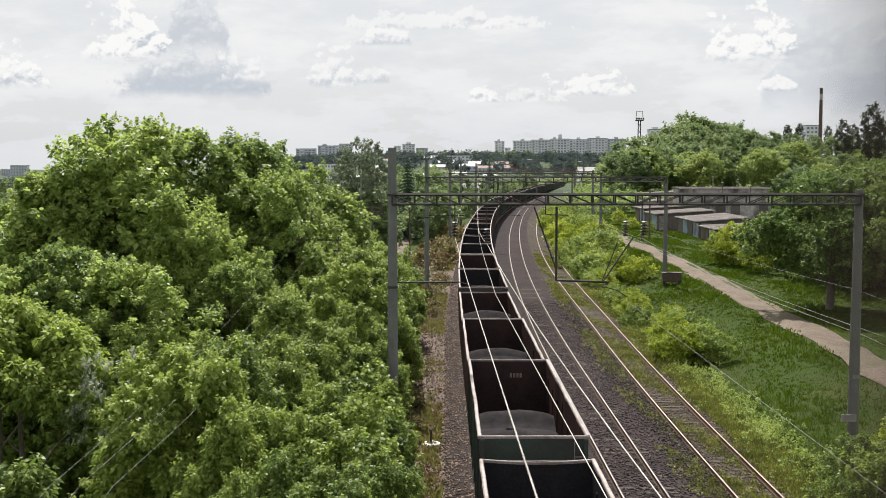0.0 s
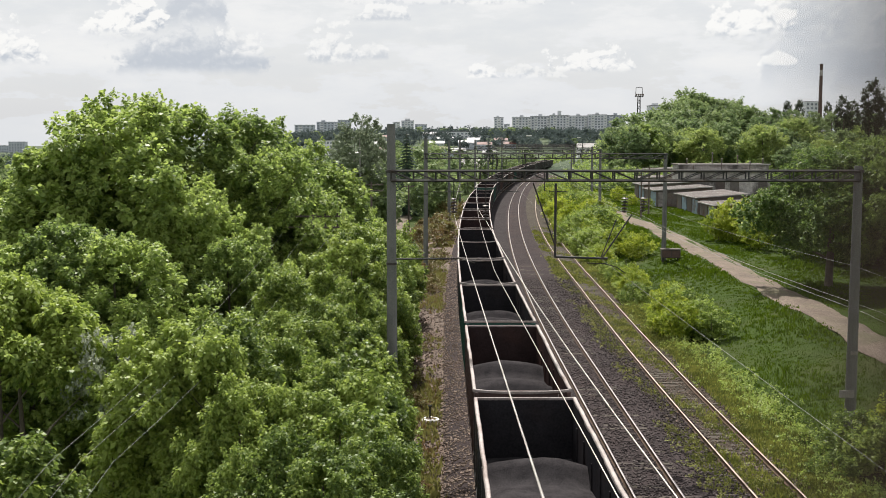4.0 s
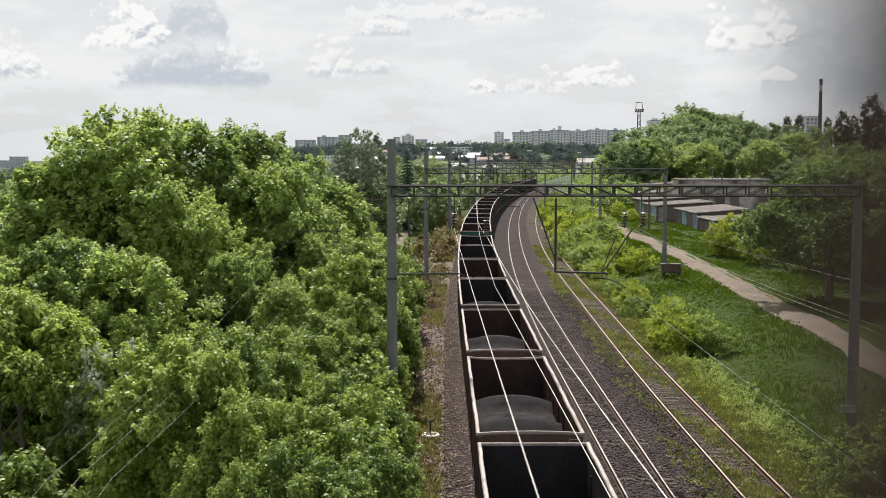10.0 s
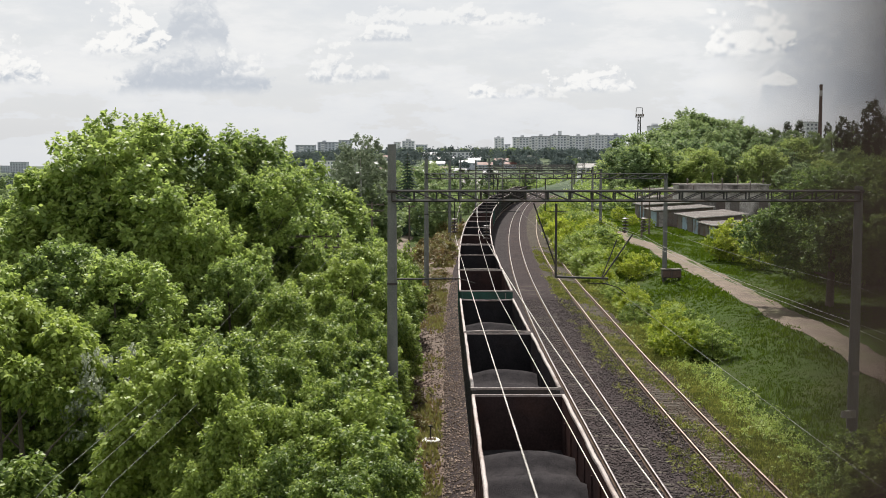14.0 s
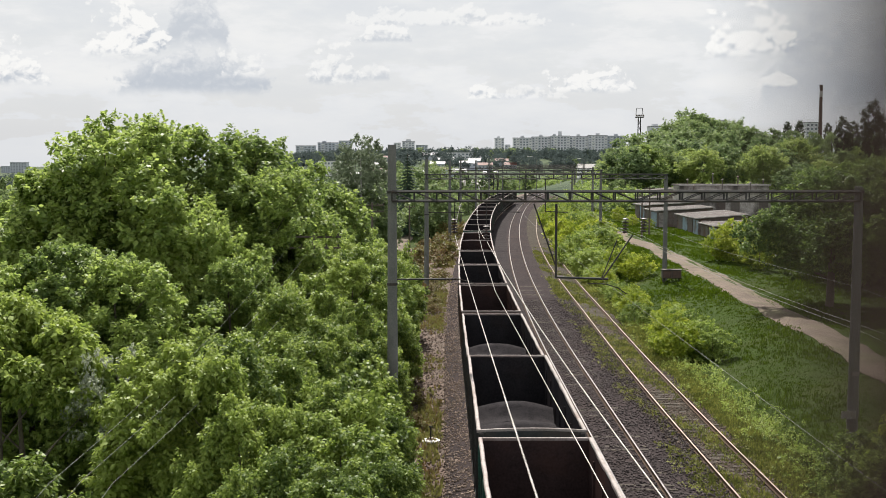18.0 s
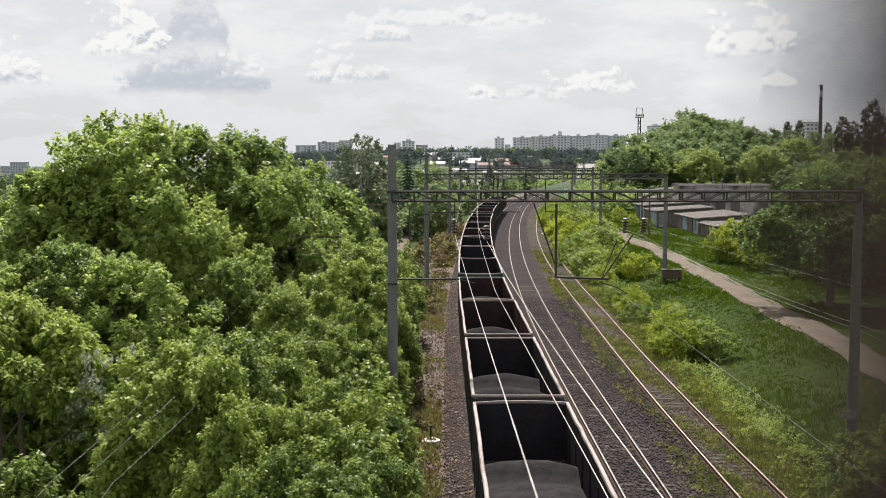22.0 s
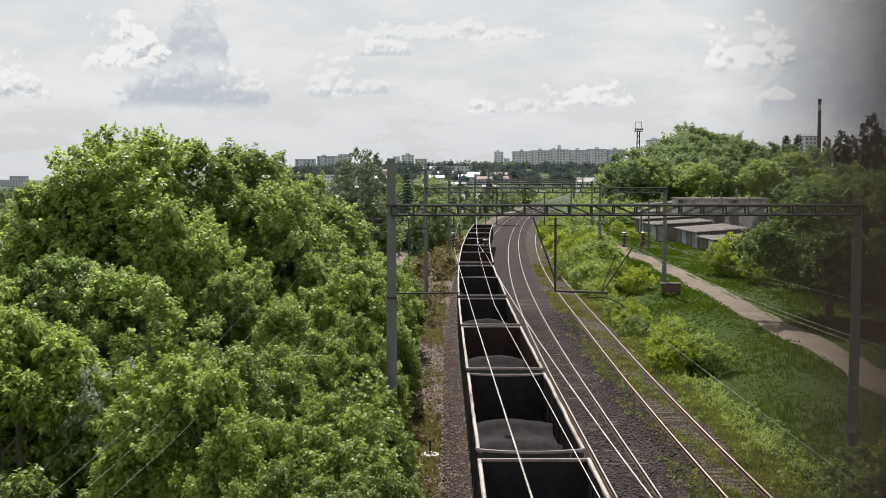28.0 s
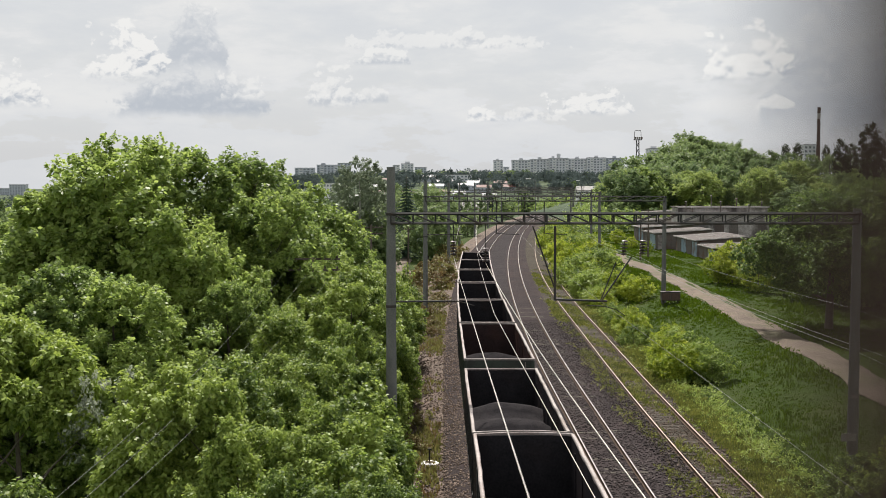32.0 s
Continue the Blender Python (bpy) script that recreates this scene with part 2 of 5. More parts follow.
M_OLDBED = mat("earthy old ballast", (0.019, 0.015, 0.010), (0.060, 0.046, 0.032), 0.95, 0, 0.5, 14.0, 1.0, 0.06, (0.07, 0.057, 0.036), 0.25, spec=0.15, grit=0.6)
M_ROAD = mat("dirt road", (0.08, 0.06, 0.047), (0.205, 0.16, 0.127), 0.95, 0, 0.5, 8.0, 0.5, 0.04, (0.10, 0.11, 0.045), 0.22, spec=0.2)
M_RAIL = mat("rail side rust", (0.10, 0.06, 0.04), (0.17, 0.11, 0.075), 0.7, 0.3, 4, 40, 0.2)
M_SHINE = mat("polished rail head", (0.22, 0.20, 0.195), (0.34, 0.315, 0.305), 0.4, 1.0, 2, 30, 0.02)
M_WORN = mat("dull rail head", (0.21, 0.16, 0.125), (0.33, 0.265, 0.215), 0.55, 0.6, 2, 30, 0.05)
M_SLEEPER = mat("old sleeper", (0.028, 0.022, 0.016), (0.07, 0.055, 0.040), 0.95, 0, 2.5, 25, 0.5, 0.02, (0.06, 0.05, 0.03), 0.4, per_piece=0.3)
M_CONCRETE = mat("weathered concrete", (0.105, 0.11, 0.102), (0.185, 0.185, 0.172), 0.9, 0, 0.9, 18, 0.35, 0.01, (0.13, 0.13, 0.125), 0.35)
M_STEEL = mat("dark painted lattice steel", (0.018, 0.019, 0.018), (0.04, 0.04, 0.037), 0.75, 0.0, 3, 30, 0.15, 0.01, (0.10, 0.06, 0.04), 0.2)
M_WIRE = mat("bare copper wire", (0.50, 0.46, 0.42), (0.66, 0.62, 0.58), 0.35, 0.8, 2, 20, 0)
M_CABLE = mat("grey cable", (0.16, 0.16, 0.155), (0.25, 0.25, 0.24), 0.8, 0.0, 2, 20, 0, spec=0.2)
M_PALEWIRE = mat("pale cable", (0.22, 0.215, 0.20), (0.32, 0.31, 0.295), 0.75, 0.0, 2, 20, 0, spec=0.2)
M_INSUL = mat("brown glazed insulator", (0.03, 0.022, 0.02), (0.07, 0.045, 0.04), 0.5, 0, 5, 30, 0)
M_WHITE = mat("whitewash", (0.66, 0.65, 0.62), (0.80, 0.79, 0.77), 0.85, 0, 4, 30, 0.2, 0.01, (0.45, 0.42, 0.38), 0.3)
M_BARK = mat("bark", (0.07, 0.055, 0.045), (0.16, 0.13, 0.105), 0.95, 0, 2, 22, 0.8, 0.03)
M_PALEBARK = mat("birch bark", (0.30, 0.29, 0.27), (0.48, 0.47, 0.44), 0.9, 0, 1.5, 10, 0.5, 0.02, (0.06, 0.055, 0.05), 0.5)
M_COAL = mat("coal", (0.024, 0.022, 0.0235), (0.060, 0.055, 0.057), 0.95, 0, 2.2, 30, 0.6, 0.05, spec=0.0)
M_INSIDE = mat("near-black wagon inside", (0.016, 0.0155, 0.0175), (0.034, 0.032, 0.035), 0.9, 0.0, 0.8, 14, 0.3, 0.01, (0.030, 0.023, 0.022), 0.3, spec=0.0)
M_RIM = mat("worn pale wagon rim", (0.17, 0.14, 0.13), (0.36, 0.31, 0.29), 0.6, 0.15, 1.3, 14, 0.2, 0.01, (0.14, 0.09, 0.07), 0.4)
M_UNDER = mat("sooty running gear", (0.02, 0.019, 0.018), (0.05, 0.045, 0.04), 0.8, 0.3, 3, 25, 0.3)
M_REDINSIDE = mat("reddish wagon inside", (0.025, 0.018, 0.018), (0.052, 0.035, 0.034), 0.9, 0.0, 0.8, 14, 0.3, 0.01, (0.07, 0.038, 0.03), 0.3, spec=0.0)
M_EDGE = mat("pale roof edge", (0.30, 0.285, 0.27), (0.46, 0.44, 0.42), 0.85, 0, 0.8, 9, 0.2, 0.01, (0.2, 0.18, 0.16), 0.4)
PAINTS = {
    "brown": mat("brown wagon paint", (0.055, 0.03, 0.026), (0.10, 0.055, 0.045), 0.75, 0.05, 0.9, 12, 0.2, 0.01, (0.03, 0.022, 0.02), 0.4),
    "black": mat("black wagon paint", (0.02, 0.02, 0.021), (0.045, 0.043, 0.042), 0.75, 0.05, 0.9, 12, 0.2, 0.01, (0.07, 0.045, 0.035), 0.3),
    "green": mat("green wagon paint", (0.008, 0.05, 0.037), (0.014, 0.085, 0.062), 0.65, 0.05, 0.9, 12, 0.2, 0.01, (0.02, 0.028, 0.025), 0.35),
    "dim_green": mat("faded dark green wagon paint", (0.025, 0.035, 0.027), (0.045, 0.06, 0.045), 0.75, 0.05, 0.9, 12, 0.2, 0.01, (0.025, 0.02, 0.018), 0.4),
}
L_MAPLE = leaf_mat("maple leaves", (0.078, 0.122, 0.04), (0.178, 0.248, 0.07), (0.325, 0.405, 0.12), 0.48, 0.18)
L_POPLAR = leaf_mat("poplar leaves", (0.03, 0.045, 0.026), (0.05, 0.07, 0.036), (0.075, 0.1, 0.05), 0.3)
L_DARK = leaf_mat("dark leaves", (0.045, 0.085, 0.024), (0.11, 0.172, 0.044), (0.215, 0.29, 0.078), 0.42)
L_HILL = leaf_mat("hill wood leaves", (0.085, 0.13, 0.06), (0.15, 0.21, 0.09), (0.22, 0.28, 0.12), 0.42, 0.08)
L_BRIGHT = leaf_mat("young bright leaves", (0.046, 0.082, 0.021), (0.14, 0.203, 0.044), (0.3, 0.375, 0.092), 0.41, 0.19)
# birch green, greyed and paled: distance haze is part of the colour
L_BIRCH = leaf_mat("hazed birch leaves", (0.1, 0.13, 0.085), (0.145, 0.18, 0.115), (0.19, 0.23, 0.145), 0.4)
L_NEEDLE = leaf_mat("needles", (0.03, 0.05, 0.034), (0.045, 0.072, 0.046), (0.06, 0.095, 0.06), 0.15)
L_DRY = leaf_mat("dry brown leaves", (0.11, 0.068, 0.036), (0.17, 0.12, 0.052), (0.19, 0.19, 0.065), 0.3)
L_SILVER = leaf_mat("silvery leaves", (0.1, 0.125, 0.08), (0.25, 0.28, 0.2), (0.44, 0.47, 0.36), 0.3)
L_FRESH = leaf_mat("fresh wood leaves", (0.1, 0.155, 0.05), (0.21, 0.28, 0.085), (0.31, 0.37, 0.125), 0.44, 0.08)
# pale blue-grey of distance haze is put into this leaf colour
L_HAZED = leaf_mat("haze-tinted distant woods", (0.08, 0.102, 0.1), (0.098, 0.122, 0.118), (0.118, 0.145, 0.138), 0.2, 0.0)
L_WEED = leaf_mat("siding weeds", (0.055, 0.066, 0.018), (0.12, 0.138, 0.034), (0.22, 0.23, 0.06), 0.3)
L_YELLOW = leaf_mat("yellow-green leaves", (0.08, 0.125, 0.016), (0.2, 0.26, 0.032), (0.37, 0.42, 0.065), 0.45)
L_GRASS = leaf_mat("grass blades", (0.031, 0.054, 0.005), (0.051, 0.086, 0.008), (0.076, 0.119, 0.012), 0.35, 0.05)

# ---- building helpers ----


def part(name, bm, material, parent=None, label="", smooth=False):
    """Links a bmesh as one mesh object, under its thing where one is given."""
    me = bpy.data.meshes.new(name)
    bm.to_mesh(me)
    bm.free()
    for mm in material if isinstance(material, (list, tuple)) else [material]:
        me.materials.append(mm)
    if smooth:
        me.polygons.foreach_set("use_smooth", [True] * len(me.polygons))
    ob = new(name, me)
    ob.parent = parent
    return tagged(ob, label)


def raw(name, verts, faces, material, parent=None, smooth=False):
    """A mesh from arrays; the faces have three or four corners, all alike."""
    verts, faces = np.asarray(verts, np.float32), np.asarray(faces, np.int32)
    me = bpy.data.meshes.new(name)
    me.vertices.add(len(verts))
    me.vertices.foreach_set("co", verts.ravel())
    n, k = faces.shape
    me.loops.add(n * k)
    me.loops.foreach_set("vertex_index", faces.ravel())
    me.polygons.add(n)
    me.polygons.foreach_set("loop_start", np.arange(0, n * k, k, dtype=np.int32))
    if smooth:
        me.polygons.foreach_set("use_smooth", np.ones(n, bool))
    me.materials.append(material)
    me.update(calc_edges=True)
    ob = new(name, me)
    ob.parent = parent
    return ob


def box(bm, x0, x1, y0, y1, z0, z1, bevel=0.0):
    vs = [bm.verts.new((x, y, z)) for z in (z0, z1) for x, y in ((x0, y0), (x1, y0), (x1, y1), (x0, y1))]
    fs = [bm.faces.new([vs[i] for i in q]) for q in ((3, 2, 1, 0), (4, 5, 6, 7), (0, 1, 5, 4), (1, 2, 6, 5), (2, 3, 7, 6), (3, 0, 4, 7))]
    if bevel:
        bmesh.ops.bevel(bm, geom=list({e for f_ in fs for e in f_.edges}), offset=bevel, segments=1, affect="EDGES")
    return bm


def block(x0, x1, y0, y1, z0, z1, bevel=0.0):
    return box(bmesh.new(), x0, x1, y0, y1, z0, z1, bevel)


def tube(bm, pts, radii, sides=6, caps=True):
    """A round bar along the points; radii: one, or one for each point."""
    pts = [Vector(p) for p in pts]
    if not hasattr(radii, "__len__"):
        radii = [radii] * len(pts)
    rings = []
    for i, p in enumerate(pts):
        d = (pts[min(i + 1, len(pts) - 1)] - pts[max(i - 1, 0)]).normalized()
        side = d.cross(Vector((0, 0, 1)) if abs(d.z) < 0.95 else Vector((0, 1, 0))).normalized()
        up = side.cross(d)
        rings.append([bm.verts.new(p + (side * math.cos(a) + up * math.sin(a)) * radii[i]) for a in [2 * math.pi * j / sides for j in range(sides)]])
    for a, b in zip(rings, rings[1:]):
        for j in range(sides):
            bm.faces.new((a[j], a[(j + 1) % sides], b[(j + 1) % sides], b[j]))
    if caps:
        bm.faces.new(rings[0]), bm.faces.new(rings[-1][::-1])
    return bm


def rod(pts, r, sides=6):
    return tube(bmesh.new(), pts, r, sides)


def thing(name, label, category, group="", at=None):
    ob = tagged(new(name), label, category, group)
    if at is not None:
        ob.matrix_basis = at
    return ob


# ---- the line ----


def line_x(y):
    """The middle of the loaded track: straight under the eye, then a long bend to the right."""
    u = np.maximum(np.asarray(y, float) - 60, 0)
    return 2.6 + 2.8e-4 * u * u / (1 + 3.5e-4 * u)


LINE_Y = np.arange(-460, 1100, 1.0)
LINE_S = np.concatenate([[0], np.cumsum(np.hypot(np.diff(LINE_Y), np.diff(line_x(LINE_Y))))])
LINE_S -= np.interp(0, LINE_Y, LINE_S)


def on_line(s):
    """The place at that many metres along the loaded track, and its heading."""
    y = float(np.interp(s, LINE_S, LINE_Y))
    x = float(line_x(y))
    slope = float(line_x(y + 0.5) - line_x(y - 0.5))
    return x, y, math.atan2(slope, 1.0)


def main_x(y):
    """The middle of the empty main track: it swings a little wider than the loaded one in the bend."""
    return line_x(y) + 4.45 + 0.5 * step(y, 60, 190) - 1.0 * step(y, 210, 400)


def siding_x(y):
    """The middle of the siding, which leaves the main track slowly."""
    return line_x(y) + 8.42 + 0.48 * step(y, 45, 95) + 0.95 * step(y, 110, 260)


def step(a, lo, hi):
    t = np.clip((np.asarray(a, float) - lo) / (hi - lo), 0, 1)
    return t * t * (3 - 2 * t)


def ground_z(x, y):
    x, y = np.asarray(x, float), np.asarray(y, float)
    u = x - line_x(y)
    z = np.full(np.broadcast(x, y).shape, -0.55)
    near = 1 - step(y, 110, 170)
    z = z - step(-u, 4.0, 22.0) * (5.0 * near + 1.2)
    z = z + step(u, 12.0, 20.0) * 1.25 * (1 - step(y, 600, 900))
    z = z + step(x, 30, 115) * step(y, 230, 430) * 14.0 * (1 - step(y, 600, 900))
    z = z - step(-x, 60, 420) * step(y, 100, 900) * 26
    z = z - step(y, 450, 700) * 6 + step(y, 700, 1180) * 22
    z = z + 0.12 * np.sin(x * 0.9 + 1.3 * np.sin(y * 0.31)) * step(np.abs(u - 4), 9, 14) * (1 - step(y, 200, 400))
    return z


def gz(x, y):
    return float(ground_z(x, y))


def ground():
    ys = np.concatenate([np.linspace(-1200, -40, 24, endpoint=False), np.arange(-40, 200, 2.0), np.geomspace(200, 4800, 70)])
    us = np.concatenate([-np.geomspace(4600, 46, 40), np.arange(-44, 46, 2.0), np.geomspace(46, 4600, 40)])
    Y, U = np.meshgrid(ys, us, indexing="ij")
    X = U + line_x(np.minimum(Y, 900)) * (np.abs(U) < 60) + line_x(np.minimum(Y, 900)) * (np.abs(U) >= 60) * np.exp(-(np.abs(U) - 60) / 200)
    Z = ground_z(X, Y)
    n, k = Y.shape
    idx = np.arange(n * k).reshape(n, k)
    q = np.stack([idx[:-1, :-1], idx[:-1, 1:], idx[1:, 1:], idx[1:, :-1]], -1).reshape(-1, 4)
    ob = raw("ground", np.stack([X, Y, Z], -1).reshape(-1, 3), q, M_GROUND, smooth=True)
    tagged(ob, "grassy uneven ground beside a railway", "ground", kind="structure")


def strip(name, profile, y0, y1, material, label, category, step_y=3.0, centre=line_x):
    """A long band that follows the line: profile is (offset from the middle, height) from left to right."""
    ys = np.arange(y0, y1 + step_y, step_y)
    cx = centre(ys)
    sl = np.gradient(cx, ys)
    nrm = np.sqrt(1 + sl * sl)
    v = np.concatenate([np.stack([cx + o / nrm, ys - o * sl / nrm, np.full_like(ys, h)], -1)[:, None] for o, h in profile], 1)
    n, k = v.shape[:2]
    idx = np.arange(n * k).reshape(n, k)
    q = np.stack([idx[:-1, :-1], idx[:-1, 1:], idx[1:, 1:], idx[1:, :-1]], -1).reshape(-1, 4)
    ob = raw(name, v.reshape(-1, 3), q, material, smooth=True)
    return tagged(ob, label, category, kind="structure")


ground()
strip("ballast_bed", [(-2.7, -0.56), (-2.0, -0.24), (-1.3, -0.2), (6.3, -0.2), (7.0, -0.27)], -450, 950, M_BALLAST, "brownish grey crushed stone under two tracks", "ballast")
strip("old_ballast", [(-3.5, -0.31), (-1.9, -0.265), (-1.2, -0.26), (1.3, -0.26), (2.5, -0.6)], -450, 700, M_OLDBED, "weedy brown gravel under a siding", "ballast", centre=siding_x)
strip("shoulder", [(-6.2, -0.75), (-4.8, -0.5), (-2.6, -0.45), (-2.2, -0.6)], -60, 420, M_SHOULDER, "bare brown gravel shoulder beside the loaded track", "gravel")
strip("dark_ballast", [(1.2, -0.195), (1.4, -0.175), (3.4, -0.175), (3.7, -0.195)], -450, 600, M_DARKBALLAST, "dark crushed stone between the tracks", "ballast")


def rails_and_sleepers():
    prof = [(-0.075, -0.18), (0.075, -0.18), (0.075, -0.165), (0.012, -0.14), (0.012, -0.045), (0.036, -0.035), (0.036, -0.004), (0.026, 0.0),
            (-0.026, 0.0), (-0.036, -0.004), (-0.036, -0.035), (-0.012, -0.045), (-0.012, -0.14), (-0.075, -0.165)]
    ys = np.concatenate([np.arange(-450, 0, 10.0), np.arange(0, 300, 2.0), np.arange(300, 900, 6.0)])
    owners = []
    for middle, name, head in ((line_x, "loaded_track", M_SHINE), (main_x, "main_track", M_SHINE), (siding_x, "siding_track", M_WORN)):
        cx = middle(ys)
        sl = np.gradient(cx, ys)
        nrm = np.sqrt(1 + sl * sl)
        owner = thing(name, {"loaded_track": "railway track with polished rails under the coal train", "main_track": "empty railway track with bright polished rails",
                             "siding_track": "weedy siding track with dull rails"}[name], "railway track", "parallel tracks")
        owners.append(owner)
        zo = 0.0 if middle is not siding_x else -0.03
        for o in (-0.795, 0.795):
            v = np.stack([np.stack([cx + (o + a) / nrm, ys - (o + a) * sl / nrm, np.full_like(ys, h + zo)], -1) for a, h in prof], 1)
            n, k = v.shape[:2]
            idx = np.arange(n * k).reshape(n, k)
            q = np.stack([idx[:-1], np.roll(idx, -1, 1)[:-1], np.roll(idx, -1, 1)[1:], idx[1:]], -1).reshape(-1, 4)
            ob = raw("rail", v.reshape(-1, 3), q, M_RAIL, owner)
            ob.data.materials.append(head)
            which = np.zeros((n - 1, k), np.int32)
            which[:, 6:9] = 1
            ob.data.polygons.foreach_set("material_index", which.ravel())
    return owners


TRACK_THINGS = rails_and_sleepers()


def road():
    pts = [(26.5, 240), (26.2, 185), (25.7, 161), (26.3, 140), (25.8, 120), (25.2, 103), (24.0, 82), (23.8, 72), (23.3, 60), (22.2, 40), (20.5, 15), (19, -40)]
    py = np.array([p[1] for p in pts][::-1], float)
    px = np.array([p[0] for p in pts][::-1], float)

    def cx(y):
        return np.interp(y, py, px)
    ys = np.arange(-40, 241, 2.0)
    prof = [(-1.35, -0.02), (-1.15, 0.05), (-0.85, -0.01), (-0.4, 0.06), (0, 0.09), (0.4, 0.06), (0.85, -0.01), (1.15, 0.05), (1.35, -0.02)]
    c = np.convolve(np.pad(cx(ys), 4, mode="edge"), np.ones(9) / 9, "valid")
    v = np.stack([np.stack([c + o * (1.0 + 0.13 * np.sin(ys * 0.37 + o) + 0.1 * np.sin(ys * 0.93 + 2 * o)), ys, ground_z(c + o, ys) + h + 0.03], -1) for o, h in prof], 1)
    n, k = v.shape[:2]
    idx = np.arange(n * k).reshape(n, k)
    q = np.stack([idx[:-1, :-1], idx[:-1, 1:], idx[1:, 1:], idx[1:, :-1]], -1).reshape(-1, 4)
    tagged(raw("dirt_road", v.reshape(-1, 3), q, M_ROAD, smooth=True), "pale rutted dirt road beside the railway", "road", kind="structure")


road()

# ---- the post of the bridge on which the camera is held ----
M_POST = mat("rust-brown bridge paint", (0.050, 0.030, 0.025), (0.085, 0.052, 0.044), 0.8, 0.0, 3, 40, 0.3, 0.002, (0.035, 0.022, 0.018), 0.4, spec=0.2)


def bridge_post():
    p = thing("bridge_post", "rust-brown steel post of a footbridge, close beside the camera", "post", at=pose(0.0188, 0.052, 0))
    z0 = gz(0.05, 0.1)
    part("flange", block(0.0, 0.072, 0.0, 0.006, z0 - 0.2, 12.6, 0.001), M_POST, p)
    part("web", block(0.072, 0.08, 0.0, 0.08, z0 - 0.2, 12.6, 0.001), M_POST, p)
    part("foot_plate", block(-0.1, 0.18, -0.1, 0.18, z0 + 0.1, z0 + 0.16, 0.01), M_POST, p)
    part("cap", block(-0.01, 0.09, -0.01, 0.09, 12.6, 12.63, 0.004), M_POST, p)


bridge_post()

# ---- the coal train ----
LONG, PITCH = 12.8, 13.92


def gondola(height, paint, style, seed):
    """An open coal wagon: the middle of its length at the origin, rail tops at z = 0."""
    rnd = random.Random(seed)
    body = PAINTS[paint]
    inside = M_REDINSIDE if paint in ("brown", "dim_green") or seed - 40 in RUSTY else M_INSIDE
    w = thing("coal_wagon", {"brown": "brown open coal wagon, heaped low with coal, pale worn rim", "black": "sooty black open coal wagon, part filled with coal",
                             "green": "green open coal wagon, part filled with coal", "dim_green": "faded dark green open coal wagon with coal"}[paint],
              "freight wagon", "wagons of the coal train")
    hw, hl, z0, z1 = 1.60, LONG / 2, 1.32, height
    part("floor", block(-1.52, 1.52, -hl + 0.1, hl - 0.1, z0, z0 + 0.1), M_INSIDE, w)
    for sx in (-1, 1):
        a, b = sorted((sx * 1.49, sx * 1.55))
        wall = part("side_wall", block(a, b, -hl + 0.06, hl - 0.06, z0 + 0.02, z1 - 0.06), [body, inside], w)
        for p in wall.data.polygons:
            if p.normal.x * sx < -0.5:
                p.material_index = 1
        # hatch frames low on the wall, and dents
        for i in range(7):
            y = -hl + 1.35 + i * (LONG - 2.7) / 6
            a, b = sorted((sx * 1.488, sx * (1.462 - rnd.random() * 0.015)))
            part("wall_rib", block(a, b, y - 0.05, y + 0.05, z0 + 0.12, z1 - 0.3 - rnd.random() * 0.5, 0.006), inside, w)
        # the pale rim, a little bowed and dented
        pts = []
        for i in range(15):
            y = -hl + 0.02 + i * (LONG - 0.04) / 14
            pts.append((sx * (hw - 0.05 + rnd.uniform(-0.016, 0.012) * (0 < i < 14)), y, z1 - 0.05 + rnd.uniform(-0.014, 0.012)))
        bm = bmesh.new()
        rail_bar(bm, pts, 0.058, 0.05)
        part("side_rim", bm, M_RIM, w)
        for i in range(8):
            y = -hl + 0.55 + i * (LONG - 1.1) / 7
            a, b = sorted((sx * 1.55, sx * 1.62))
            part("stanchion", block(a, b, y - 0.07, y + 0.07, z0 - 0.1, z1 - 0.12, 0.015), body, w)
        a, b = sorted((sx * 1.45, sx * 1.60))
        part("sill_beam", block(a, b, -hl, hl, z0 - 0.2, z0, 0.015), body, w)
    for sy in (-1, 1):
        a, b = sorted((sy * (hl - 0.06), sy * hl))
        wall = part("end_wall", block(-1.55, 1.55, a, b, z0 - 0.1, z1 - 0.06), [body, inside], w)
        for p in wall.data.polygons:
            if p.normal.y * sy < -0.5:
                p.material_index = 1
        bow = rnd.choice((0, 0, 0, -0.07, 0.05)) if style != "bowed" else -0.1
        pts = [(x, sy * (hl - 0.03) + bow * 0.6 * (1 - (x / 1.6) ** 2), z1 - 0.05 + bow * (1 - (x / 1.6) ** 2)) for x in (-1.58, -1, -0.5, 0, 0.5, 1, 1.58)]
        bm = bmesh.new()
        rail_bar(bm, pts, 0.038, 0.04)
        part("end_rim", bm, M_RIM, w)
        for zz in (z0 + 0.55, z0 + 1.15, z0 + 1.7):
            if zz < z1 - 0.2:
                a, b = sorted((sy * hl, sy * (hl + 0.07)))
                part("end_rib", block(-1.53, 1.53, a, b, zz - 0.05, zz + 0.05, 0.015), body, w)
        for x in (-1.48, 1.48):
            a, b = sorted((sy * hl, sy * (hl + 0.08)))
            part("corner_post", block(x - 0.07, x + 0.07, a, b, z0 - 0.1, z1 - 0.1, 0.015), body, w)
        # ladder on one corner
        if sy < 0:
            lad = part("ladder", rod([(1.15, -hl - 0.12, z0), (1.15, -hl - 0.12, z1 - 0.15)], 0.016, 5), M_RIM, w)
            for i in range(6):
                zz = z0 + 0.2 + i * 0.33
